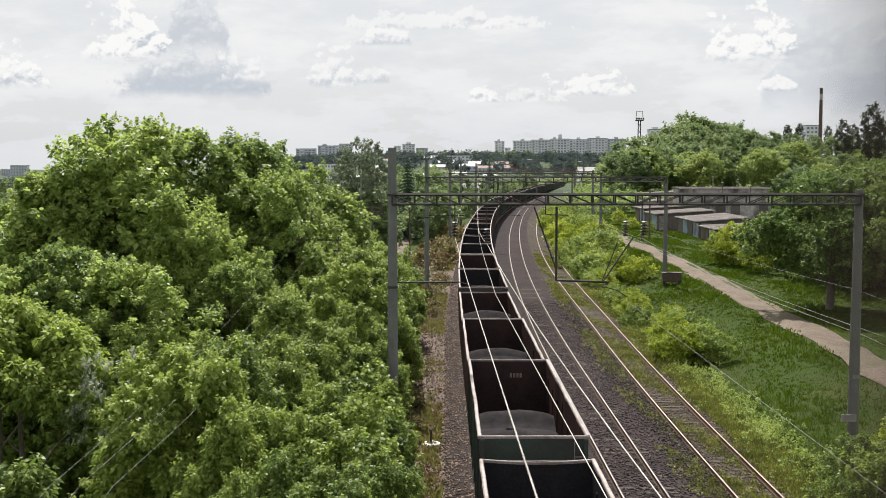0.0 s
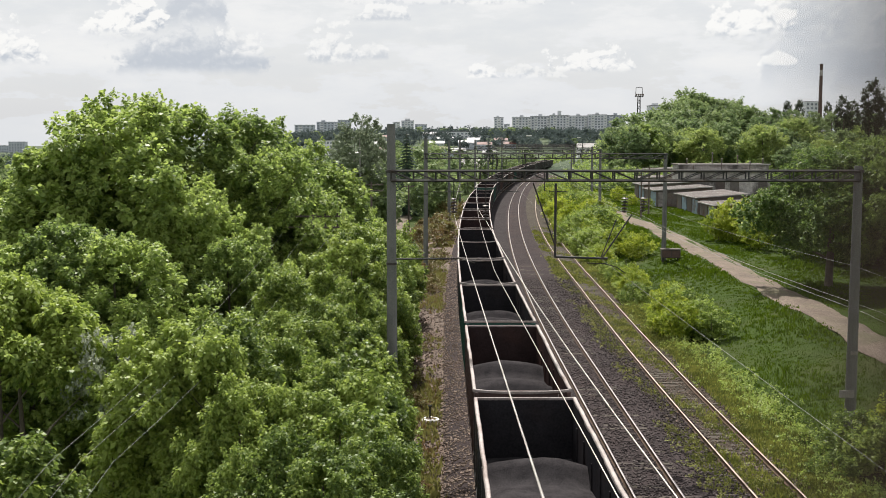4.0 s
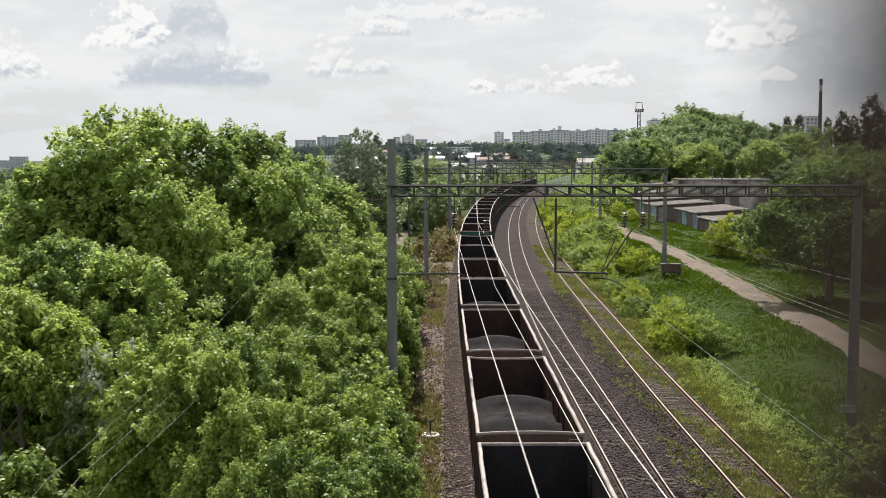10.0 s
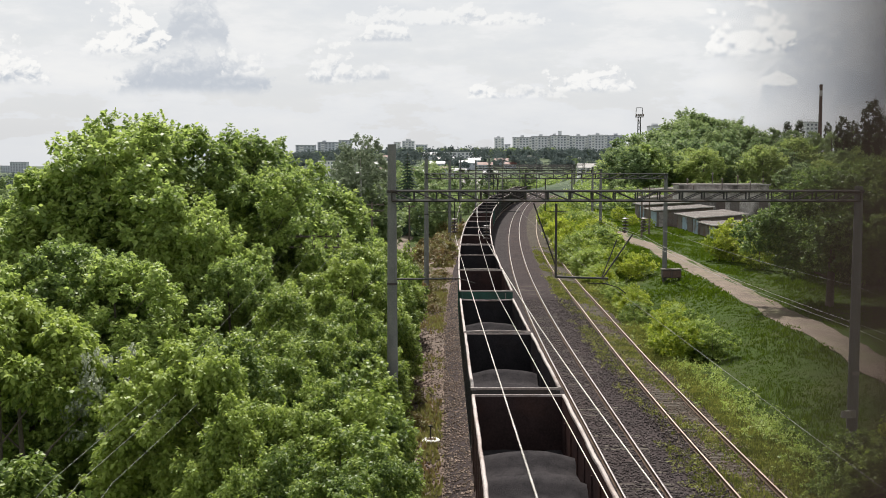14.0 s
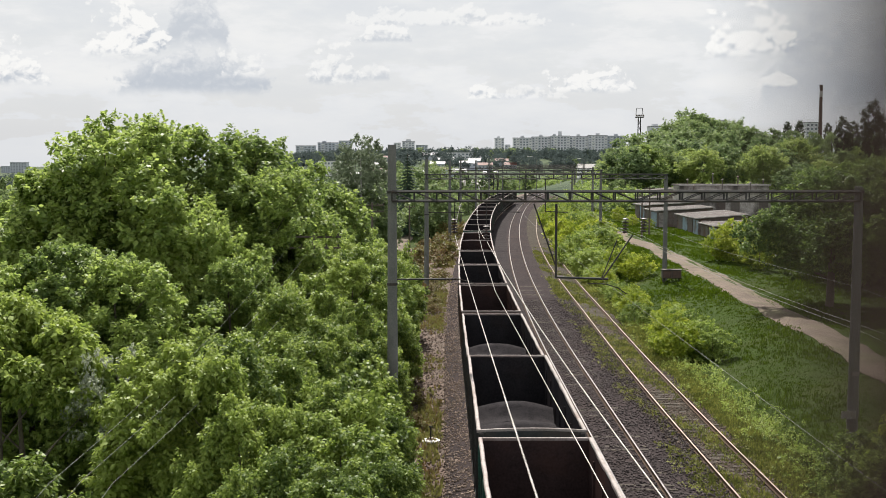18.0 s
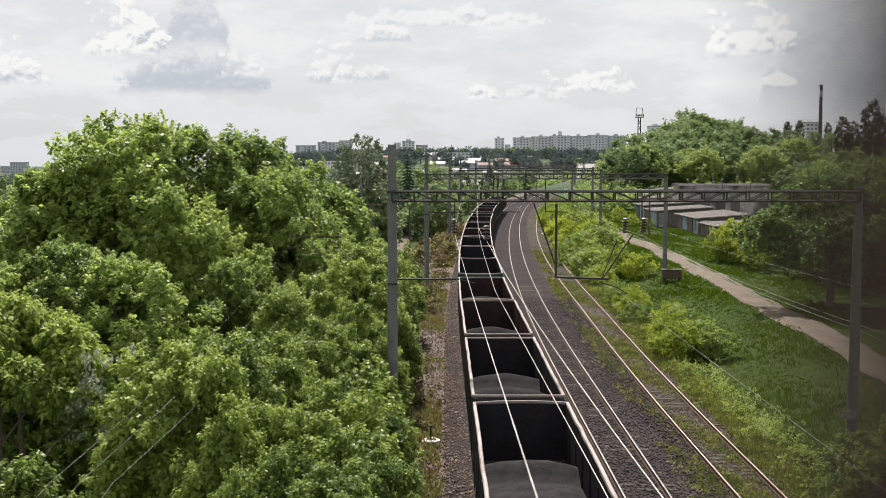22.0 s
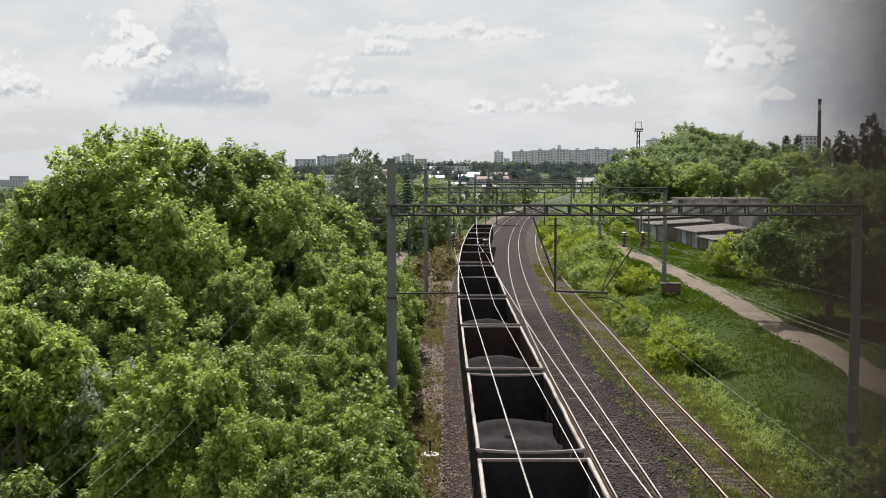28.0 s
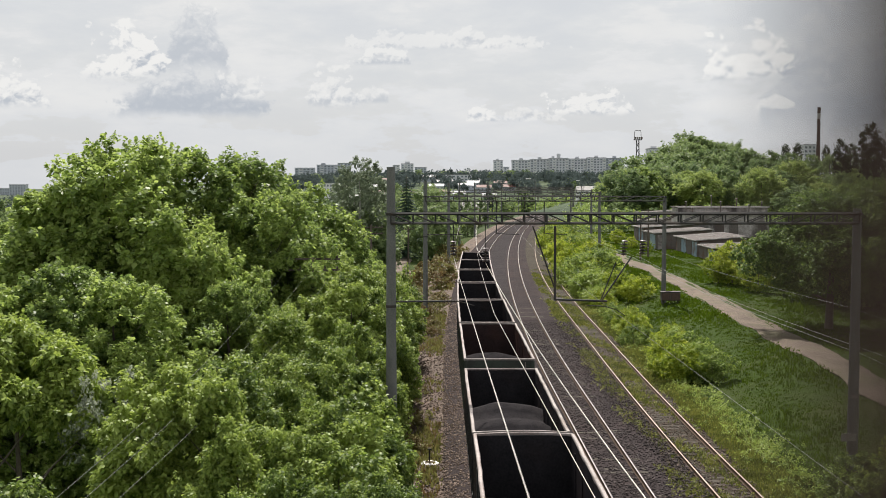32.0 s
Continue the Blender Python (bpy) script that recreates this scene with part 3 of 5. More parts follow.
                part("rung", rod([(1.15, -hl - 0.12, zz), (1.47, -hl - 0.12, zz)], 0.014, 5), M_RIM, lad)
        cp = bmesh.new()
        box(cp, -0.12, 0.12, *sorted((sy * (hl - 0.1), sy * (hl + 0.38))), 0.95, 1.17, 0.02)
        box(cp, -0.2, 0.2, *sorted((sy * (hl + 0.36), sy * (hl + 0.56))), 0.9, 1.24, 0.05)
        part("coupler", cp, M_UNDER, w)
    part("centre_sill", block(-0.25, 0.25, -hl, hl, 0.95, z0, 0.02), M_UNDER, w)
    for y in (-4.33, 4.33):
        bo = bmesh.new()
        for sx in (-1, 1):
            box(bo, sx * 1.02 - 0.09, sx * 1.02 + 0.09, y - 1.25, y + 1.25, 0.42, 0.68, 0.04)
            for yy in (-0.925, 0.925):
                box(bo, sx * 1.02 - 0.13, sx * 1.02 + 0.13, y + yy - 0.17, y + yy + 0.17, 0.32, 0.66, 0.04)
        box(bo, -1.1, 1.1, y - 0.22, y + 0.22, 0.5, 0.92, 0.04)
        bogie = part("bogie", bo, M_UNDER, w)
        for yy in (-0.925, 0.925):
            ws = rod([(-1.05, y + yy, 0.475), (1.05, y + yy, 0.475)], 0.08, 8)
            for sx in (-0.795, 0.795):
                tube(ws, [(sx - 0.065, y + yy, 0.475), (sx + 0.065, y + yy, 0.475)], 0.475, 20)
            part("wheelset", ws, M_UNDER, bogie)
    # coal: two flattened heaps with low ends
    nx, ny = 14, 48
    fill = rnd.uniform(-0.12, 0.12) if style != "low" else -0.35
    crest = (rnd.uniform(-3.4, -2.7), rnd.uniform(-1.2, -0.4), rnd.uniform(2.2, 2.9))
    vs = []
    for j in range(ny + 1):
        y = -hl + 0.07 + (LONG - 0.14) * j / ny
        along = max(math.exp(-(abs(y - c) / 0.95) ** 1.5) * g for c, g in zip(crest, (0.9, 1.0, 0.95)))
        along = max(along, 0.55 * math.exp(-(y / 3.2) ** 4))
        for i in range(nx + 1):
            x = -1.485 + 2.97 * i / nx
            arch = 1 - 0.24 * (abs(x) / 1.49) ** 2.2
            grit = noise.noise((x * 1.1, y * 1.1, seed * 3.7)) * 0.06 + noise.noise((x * 5, y * 5, seed * 1.7)) * 0.02
            vs.append((x, y, z0 + 0.22 + (1.08 + fill) * along * arch + grit))
    idx = np.arange((nx + 1) * (ny + 1)).reshape(ny + 1, nx + 1)
    q = np.stack([idx[:-1, :-1], idx[:-1, 1:], idx[1:, 1:], idx[1:, :-1]], -1).reshape(-1, 4)
    tagged(raw("coal", vs, q, M_COAL, w, smooth=True), "matt black coal in two low heaps")
    return w


def rail_bar(bm, pts, a, b):
    """A square bar through the points, 2a wide and 2b high."""
    rings = []
    for i, p in enumerate(pts):
        p0, p1 = Vector(pts[max(i - 1, 0)]), Vector(pts[min(i + 1, len(pts) - 1)])
        d = (p1 - p0).normalized()
        s = d.cross(Vector((0, 0, 1))).normalized()
        p = Vector(p)
        rings.append([bm.verts.new(p + s * x + Vector((0, 0, z))) for x, z in ((-a, -b), (a, -b), (a, b * 0.6), (a * 0.6, b), (-a * 0.6, b), (-a, b * 0.6))])
    for r, t in zip(rings, rings[1:]):
        for j in range(6):
            bm.faces.new((r[j], r[(j + 1) % 6], t[(j + 1) % 6], t[j]))
    bm.faces.new(rings[0][::-1]), bm.faces.new(rings[-1])


HEIGHTS = {-2: 3.4, -1: 3.76, 0: 3.5, 1: 3.3, 2: 3.5, 7: 3.35, 8: 3.35, 9: 3.4, 13: 3.4, 14: 3.76, 15: 3.7, 21: 3.4, 22: 3.6, 27: 3.6, 28: 3.4, 29: 3.65, 30: 3.6}
COLOURS = {-1: "dim_green", 0: "brown", 1: "brown", 3: "brown", 4: "green", 8: "brown", 9: "brown", 11: "brown", 14: "green", 17: "brown", 20: "brown", 21: "brown", 22: "green", 25: "dim_green", 29: "dim_green"}
RUSTY = {14}   # wagons with a reddish inside under another paint
STYLES = {5: "bowed", 6: "bowed", 31: "low", 17: "low"}
WAGONS = []
for k in range(-3, 35):
    WAGONS.append((k, gondola(HEIGHTS.get(k, 3.5), COLOURS.get(k, "black"), STYLES.get(k, ""), k + 40)))

bm = bmesh.new()
for i in range(4):
    box(bm, 0.06 + i * 0.13, 0.15 + i * 0.13, LONG / 2 - 0.07, LONG / 2 - 0.062, 3.02, 3.2)
part("marking", bm, M_RIM, WAGONS[2][1], "faint pale painted bars")

RUN_T = np.array([0, 3, 6, 9, 13, 17, 20, 24, 29, 32.0])
RUN_S = np.array([0, 39.4, 75.2, 112.0, 161.0, 210.0, 246.6, 297.4, 359.8, 399.0])


def spline(xs, vs):
    """The second slopes of a natural cubic curve through the points."""
    n = len(xs)
    h = np.diff(xs)
    a, r = np.zeros((n, n)), np.zeros(n)
    a[0, 0] = a[-1, -1] = 1
    for i in range(1, n - 1):
        a[i, i - 1:i + 2] = h[i - 1], 2 * (h[i - 1] + h[i]), h[i]
        r[i] = 6 * ((vs[i + 1] - vs[i]) / h[i] - (vs[i] - vs[i - 1]) / h[i - 1])
    return np.linalg.solve(a, r)


RUN_M = spline(RUN_T, RUN_S)


def run(t):
    """How far the train has come after t seconds, in metres."""
    i = int(np.clip(np.searchsorted(RUN_T, t) - 1, 0, len(RUN_T) - 2))
    h, a, c = RUN_T[i + 1] - RUN_T[i], RUN_T[i + 1] - t, t - RUN_T[i]
    return float((RUN_M[i] * a ** 3 + RUN_M[i + 1] * c ** 3) / (6 * h) + (RUN_S[i] / h - RUN_M[i] * h / 6) * a + (RUN_S[i + 1] / h - RUN_M[i + 1] * h / 6) * c)


# ---- catenary gantries ----


def pole(parent, x, y, z0, z1, r0, r1, name="pole", material=None):
    bm = rod([(x, y, z0), (x, y, (z0 + z1) / 2), (x, y, z1)], [r0, (r0 + r1) / 2, r1], 14)
    return part(name, bm, material or M_CONCRETE, parent, smooth=False)


def gantry(y, xl, xr, beam_z, top_l, top_r, deep, label, bay=1.55, skew=0.0):
    g = thing("catenary_gantry", label, "gantry", "gantries over the tracks")
    yr = y + skew
    pole(g, xl, y, gz(xl, y) - 0.3, top_l, 0.235, 0.165)
    pole(g, xr, yr, gz(xr, yr) - 0.3, top_r, 0.235, 0.165)
    for zz, xx, yy in ((beam_z - 0.02, xl, y), (beam_z - 0.02, xr, yr), (6.6, xl, y)):
        part("clamp_band", rod([(xx, yy, zz - 0.05), (xx, yy, zz + 0.05)], 0.215, 14), M_STEEL, g)
    n = max(4, int((xr - xl) / bay))
    wide = 0.24

    def at(f, dz, dy):
        return (xl + (xr - xl) * f, y + (yr - y) * f + dy, beam_z + dz)
    for dz in (0.0, -deep):
        for dy in (-wide, wide):
            part("chord", rod([at(0, dz, dy), at(1, dz, dy)], 0.05, 4), M_STEEL, g)
    for i in range(n + 1):
        f = i / n
        for dy in (-wide, wide):
            part("post", rod([at(f, 0, dy), at(f, -deep, dy)], 0.032, 4), M_STEEL, g)
            if i < n:
                a, b = (0, -deep) if i < n / 2 else (-deep, 0)
                part("diagonal", rod([at(f, a, dy), at(f + 1 / n, b, dy)], 0.024, 4), M_STEEL, g)
        part("cross_tie", rod([at(f, 0, -wide), at(f, 0, wide)], 0.02, 4), M_STEEL, g)
    return g


def insulator(parent, p, q, discs=4, r=0.11):
    p, q = Vector(p), Vector(q)
    bm = rod([p, q], 0.02, 5)
    for i in range(discs):
        c = p.lerp(q, (i + 0.5) / discs)
        d = (q - p).normalized()
        tube(bm, [c - d * 0.035, c, c + d * 0.035], [r * 0.45, r, r * 0.5], 10)
    return part("insulator", bm, M_INSUL, parent)


G1 = gantry(45.0, -2.02, 16.55, 10.3, 12.15, 10.5, 0.38, "concrete pole gantry with a dark lattice beam across three tracks", 0.86)
# drop posts, arms and insulators hung from the first beam
part("drop_post", rod([(4.52, 45, 9.8), (4.52, 45, 6.85)], 0.05, 8), M_STEEL, G1)
part("brace", rod([(3.62, 45, 9.82), (4.5, 45, 7.35)], 0.032, 6), M_STEEL, G1)
part("arm", rod([(4.5, 45, 6.87), (6.62, 45, 6.8)], 0.045, 8), M_STEEL, G1)
part("stay", rod([(6.35, 45, 6.82), (7.0, 45.3, 8.35)], 0.022, 6), M_STEEL, G1)
part("stay", rod([(6.4, 45, 6.82), (7.62, 45.3, 8.55)], 0.03, 6), M_STEEL, G1)
part("steady_arm", rod([(5.8, 45, 6.62), (6.5, 45, 6.6), (7.0, 45, 6.45), (7.35, 45, 6.2)], 0.022, 6), M_STEEL, G1)
insulator(G1, (7.3, 45.3, 8.6), (7.35, 45.3, 9.25), 5, 0.15)
insulator(G1, (8.05, 45.3, 8.65), (8.1, 45.3, 9.25), 5, 0.15)
part("registration_arm", rod([(-1.85, 45, 6.78), (0.65, 45, 6.8)], 0.035, 8), M_STEEL, G1)
insulator(G1, (0.05, 45, 6.79), (0.6, 45, 6.8), 4, 0.07)
part("steady_arm", rod([(0.65, 45, 6.8), (1.3, 45, 6.62)], 0.02, 6), M_STEEL, G1)
part("plate", block(16.4, 16.7, 44.74, 44.77, 2.93, 3.07), M_EDGE, G1, "small pale plate")
part("plate", block(15.98, 16.58, 44.70, 44.74, 1.2, 1.5), M_EDGE, G1, "larger pale plate")
# suspended insulators of the carriers over the loaded track
for x, z in ((0.47, 8.62), (1.74, 8.35)):
    insulator(G1, (x, 45, z), (x, 45, z + 0.62), 5, 0.14)
    part("hanger", rod([(x, 45, z + 0.62), (x, 45, 9.9)], 0.02, 5), M_STEEL, G1)

SPOTS = [(104.0, -1.5, 20.5, 10.3, 11.7, 10.35), (154.0, 0.95, 21.5, 10.25, 11.6, 10.4), (204.0, 3.2, 27.0, 10.2, 11.7, 10.4), (254.0, 7.4, 29.0, 10.2, 11.7, 10.5),
         (306.0, 12.5, 35.5, 10.2, 11.7, 10.5), (360.0, 19.0, 42.0, 10.2, 11.7, 10.5), (420.0, 28.5, 52.0, 10.2, 11.7, 10.5)]
for y, xl, xr, bz, tl, tr in SPOTS:
    g = gantry(y, xl, xr, bz, tl, tr, 0.42, "concrete pole gantry with a dark lattice beam across the bend", 1.25 if y < 180 else 2.6)
    c = float(line_x(y))
    for off in (1.9, 6.3):
        part("drop_post", rod([(c + off, y, bz - 0.4), (c + off, y, 6.9)], 0.05, 6), M_STEEL, g)
        part("arm", rod([(c + off, y, 6.9), (c + off + 2.1, y, 6.8)], 0.04, 6), M_STEEL, g)
    part("registration_arm", rod([(xl + 0.15, y, 6.8), (c - 1.2, y, 6.8)], 0.04, 6), M_STEEL, g)
    insulator(g, (c - 1.6, y, 6.8), (c - 1.6, y, 7.4), 4, 0.12)


def wires():
    """Each wire: where it crosses the first gantry, where it runs over the eye's end, and its place on the further gantries."""
    owner = thing("overhead_wires", "bare overhead contact and carrier wires above the tracks", "wire")

    def wire(name, label, near, first, off, z, sag, r, material=M_WIRE, dip=0.0):
        a, b = Vector(near), Vector(first)
        pts = [a.lerp(b, i / 10) - Vector((0, 0, 4 * dip * (i / 10) * (1 - i / 10))) for i in range(10)]
        stops = [b] + [Vector((float(line_x(s[0])) + off, s[0], z)) for s in SPOTS]
        for p, q in zip(stops, stops[1:]):
            for i in range(8):
                f = i / 8
                y = p.y + (q.y - p.y) * f
                lift = (p.x - float(line_x(p.y))) * (1 - f) + (q.x - float(line_x(q.y))) * f
                pts.append(Vector((float(line_x(y)) + lift, y, p.z + (q.z - p.z) * f - 4 * sag * f * (1 - f))))
        part(name, rod(pts, r, 5), material, owner, label)
    wire("feeder_wire", "bright feeder wire", (0.545, -2.0, 9.9), (0.47, 45.0, 8.62), -1.2, 8.4, 0.5, 0.0058, dip=0.12)
    wire("contact_wire", "bright contact wire", (2.88, -4.0, 6.35), (2.10, 45.0, 6.3), 0.1, 6.3, 0.0, 0.0095)
    wire("carrier_wire", "sagging carrier wire", (2.9, -4.0, 8.0), (1.74, 45.0, 8.35), 0.1, 8.3, 0.75, 0.009, dip=0.5)
    wire("main_contact_wire", "contact wire", (7.0, -8.0, 6.3), (7.0, 45.0, 6.3), 4.6, 6.3, 0.0, 0.006, M_CABLE)
    wire("side_cable", "pale low cable", (15.9, -8.0, 4.6), (17.0, 45.0, 4.6), 14.7, 4.6, 0.25, 0.012, M_PALEWIRE, 0.25)
    wire("side_cable", "pale low cable", (16.6, -8.0, 4.6), (17.7, 45.0, 4.6), 15.4, 4.6, 0.3, 0.012, M_PALEWIRE, 0.3)
    wire("side_cable", "thin cable", (16.5, 0.0, 6.5), (16.5, 45.0, 6.5), 13.9, 6.5, 0.3, 0.008, M_CABLE, 0.3)


wires()

# ---- trees and bushes ----


def unit(v):
    return v / (np.linalg.norm(v, axis=1)[:, None] + 1e-9)


def leaf_cloud(rng, centres, radii, n, leaf, droop=0.35, spray=8, broad=0.36, up=0.5):
    """Leaves in drooping rosettes at the tips of twigs that stand out of the clumps, with dark hollows between. Arrays of corners and faces."""
    centres, radii = np.asarray(centres, float), np.asarray(radii, float)
    w = radii[:, 0] * radii[:, 2]
    per = spray * 3
    m = max(n // per, 1)
    which = rng.choice(len(centres), m, p=w / w.sum())
    d = unit(rng.normal(size=(m, 3)))
    d[:, 2] = np.where((d[:, 2] < -0.1) & (rng.random(m) < 0.75), -d[:, 2], d[:, 2])
    rr = 0.45 + 0.62 * rng.random(m) ** 0.5
    tip = centres[which] + d * radii[which] * rr[:, None]
    stem = unit(d * [1, 1, 0.7] + rng.normal(size=(m, 3)) * 0.25 + np.array([0, 0, up]))
    # some twigs reach further out and break the outline
    tip += stem * (leaf * 2.6 * rng.random(m) ** 3)[:, None]
    size = rng.uniform(0.7, 1.3, m)
    k = m * per
    g, c, z = np.repeat(stem, per, 0), np.repeat(tip, per, 0), np.repeat(size, per)
    f = np.tile((np.arange(per) + 0.5) / per, m)
    ring = unit(np.cross(g, rng.normal(size=(k, 3))))
    ax = unit(ring * (1.15 - 0.75 * f)[:, None] + g * (0.15 + 0.75 * f)[:, None] + rng.normal(size=(k, 3)) * 0.2)
    base = c + g * ((f - 0.8) * 2.1 * leaf * z)[:, None] + ring * (leaf * z * rng.uniform(0.1, 0.75, k) * (1.1 - 0.7 * f))[:, None]
    ax = unit(ax - np.array([0, 0, droop]) * (0.4 + 0.8 * rng.random(k))[:, None])
    side = unit(np.cross(ax, rng.normal(size=(k, 3)) * 0.45 + np.array([0, 0, 1.0])))
    long_ = leaf * z * (0.65 + 0.6 * rng.random(k))
    half = side * (long_ * broad)[:, None]
    bend = np.array([0, 0, -0.22]) * long_[:, None]
    reach = ax * long_[:, None]
    v = np.stack([base, base + reach * 0.45 + half, base + reach + bend, base + reach * 0.45 - half], 1).reshape(-1, 3)
    return v, np.arange(k * 4).reshape(-1, 4)


def trunk_and_limbs(rng, h, spread, r, n, bark, t, lean=0.04, first=0.22):
    """A tapered trunk, and the limbs as parts of their own that leave it at rising heights."""
    top = Vector((rng.normal() * lean * h, rng.normal() * lean * h, h))
    pts = [Vector((0, 0, -0.4)), top * 0.25 + Vector((rng.normal(), rng.normal(), 0)) * 0.05 * r, top * 0.6, top * 0.93]
    part("trunk", rod(pts, [r * 1.25, r, r * 0.6, r * 0.15], 7), bark, t, smooth=True)
    for i in range(n):
        f = first + (0.8 - first) * i / max(n - 1, 1)
        a = i * 2.4 + rng.random()
        p = top * f
        out = Vector((math.cos(a), math.sin(a), 0)) * spread * (0.85 - 0.45 * f) * (0.8 + 0.4 * rng.random())
        part("limb", rod([p, p + out * 0.5 + Vector((0, 0, 0.12 * h)), p + out + Vector((0, 0, 0.2 * h))], [r * 0.5 * (1.1 - f), r * 0.28 * (1.1 - f), r * 0.06], 5), bark, t)


def tree_proto(name, seed, h, spread, clumps, n, leaf, material, bark, label, category="tree", low=0.25, droop=0.35, spray=8, arms=0, broad=0.36, crown_top=1.0, trunk=None, tall=1.0, inner=0.85, lump=1.0, ragged=0.0, up=0.5, spire=1.0):
    """A trunk with limbs and a crown of leaf clumps of uneven size, with gaps between."""
    rng = np.random.default_rng(seed)
    t = thing(name, label, category)
    trunk_and_limbs(rng, h * 0.92, spread, trunk or h * 0.016, arms, bark, t)
    cs, rs = [], []
    for i in range(clumps):
        f = low + (crown_top - low) * (i + 0.5) / clumps
        belly = math.sin(math.pi * min(max((f - low * 0.6) / (1.08 - low * 0.6), 0.02), 1) ** tall)
        a = i * 2.39996 + rng.normal() * 0.4
        r = spread * belly * inner * math.sqrt(rng.random() * 0.6 + 0.4) * (1 + ragged * rng.uniform(-0.5, 0.9))
        s = spread * lump * (0.17 + 0.15 * rng.random()) * (0.65 + 0.45 * belly)
        cs.append((math.cos(a) * r, math.sin(a) * r, h * f - s * 0.4))
        rs.append((s, s, s * spire * (0.75 + 0.2 * rng.random())))
    v, f = leaf_cloud(rng, cs, rs, n, leaf, droop, spray, broad, up)
    raw("crown", v, f, material, t)
    t["tall"] = float(np.percentile(v[:, 2], 99.7))
    return t


def planted(protos, spots, rnd, wide=1.0):
    """Puts plants at (x, y, height of the top above the rails), each proto's own body first, then copies of it."""
    used = set()
    for i, (x, y, top) in enumerate(spots):
        p = protos[(i * 2 + i // 3) % len(protos)]
        z = gz(x, y) - 0.05
        s = (top - z) / p["tall"]
        w = s * wide * rnd.uniform(0.92, 1.12)
        m = Matrix.Translation((x, y, z)) @ Matrix.Rotation(rnd.random() * 6.28, 4, "Z") @ Matrix.Diagonal((w, w, s, 1))
        if p.name not in used:
            used.add(p.name)
            p.matrix_basis = m
        else:
            p.scale, keep = (1, 1, 1), p.scale.copy()
            copy_thing(p, m)
            p.scale = keep
    for p in protos:
        if p.name not in used:
            for ch in list(p.children):
                bpy.data.objects.remove(ch)
            bpy.data.objects.remove(p)


def protos_of(kinds, **kw):
    out = []
    seed = kw.pop("seed")
    for i in range(kinds):
        out.append(tree_proto(seed=seed + i, **kw))
    return out


RND = random.Random(5)
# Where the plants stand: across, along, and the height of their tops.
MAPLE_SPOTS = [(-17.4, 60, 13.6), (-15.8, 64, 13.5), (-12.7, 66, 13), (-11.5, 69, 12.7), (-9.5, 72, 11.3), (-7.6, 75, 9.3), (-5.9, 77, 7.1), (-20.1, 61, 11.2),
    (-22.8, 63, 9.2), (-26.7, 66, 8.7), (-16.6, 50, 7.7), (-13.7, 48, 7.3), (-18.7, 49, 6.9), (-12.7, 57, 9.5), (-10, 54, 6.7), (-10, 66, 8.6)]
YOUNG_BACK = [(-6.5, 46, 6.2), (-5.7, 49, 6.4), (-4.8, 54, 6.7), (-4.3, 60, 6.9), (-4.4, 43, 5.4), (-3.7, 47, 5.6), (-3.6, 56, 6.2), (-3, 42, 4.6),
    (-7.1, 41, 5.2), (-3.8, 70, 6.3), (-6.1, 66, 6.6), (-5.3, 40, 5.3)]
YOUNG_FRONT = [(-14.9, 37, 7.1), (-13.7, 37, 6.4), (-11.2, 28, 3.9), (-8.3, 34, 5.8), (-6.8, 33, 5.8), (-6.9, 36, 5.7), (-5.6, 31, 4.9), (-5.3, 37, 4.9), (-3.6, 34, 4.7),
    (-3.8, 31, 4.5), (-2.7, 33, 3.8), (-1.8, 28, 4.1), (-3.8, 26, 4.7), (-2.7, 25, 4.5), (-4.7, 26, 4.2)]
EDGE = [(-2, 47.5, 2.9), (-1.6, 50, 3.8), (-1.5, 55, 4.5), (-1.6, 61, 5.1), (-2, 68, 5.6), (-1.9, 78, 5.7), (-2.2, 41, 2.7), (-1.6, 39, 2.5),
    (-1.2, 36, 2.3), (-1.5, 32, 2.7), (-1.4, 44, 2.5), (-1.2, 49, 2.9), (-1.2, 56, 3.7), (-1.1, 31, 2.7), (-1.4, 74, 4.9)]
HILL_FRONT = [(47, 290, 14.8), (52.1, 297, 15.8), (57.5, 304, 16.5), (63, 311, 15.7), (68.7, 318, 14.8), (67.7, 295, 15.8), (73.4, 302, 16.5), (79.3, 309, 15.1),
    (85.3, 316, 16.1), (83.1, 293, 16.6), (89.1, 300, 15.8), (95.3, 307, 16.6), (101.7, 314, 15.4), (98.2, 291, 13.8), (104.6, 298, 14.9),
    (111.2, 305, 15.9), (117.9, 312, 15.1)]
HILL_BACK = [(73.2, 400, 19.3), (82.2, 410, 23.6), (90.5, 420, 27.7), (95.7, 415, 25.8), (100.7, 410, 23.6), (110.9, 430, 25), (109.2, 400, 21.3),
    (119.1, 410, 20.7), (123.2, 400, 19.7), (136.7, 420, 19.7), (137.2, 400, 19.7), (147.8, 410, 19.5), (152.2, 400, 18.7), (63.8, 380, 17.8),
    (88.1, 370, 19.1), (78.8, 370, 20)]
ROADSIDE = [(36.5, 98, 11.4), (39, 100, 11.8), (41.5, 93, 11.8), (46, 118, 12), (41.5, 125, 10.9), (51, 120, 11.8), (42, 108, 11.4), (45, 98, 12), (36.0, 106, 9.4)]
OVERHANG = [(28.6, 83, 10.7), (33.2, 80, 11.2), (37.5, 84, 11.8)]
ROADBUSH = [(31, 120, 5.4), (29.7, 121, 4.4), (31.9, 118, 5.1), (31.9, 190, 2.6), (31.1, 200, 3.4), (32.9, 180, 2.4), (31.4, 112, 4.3)]
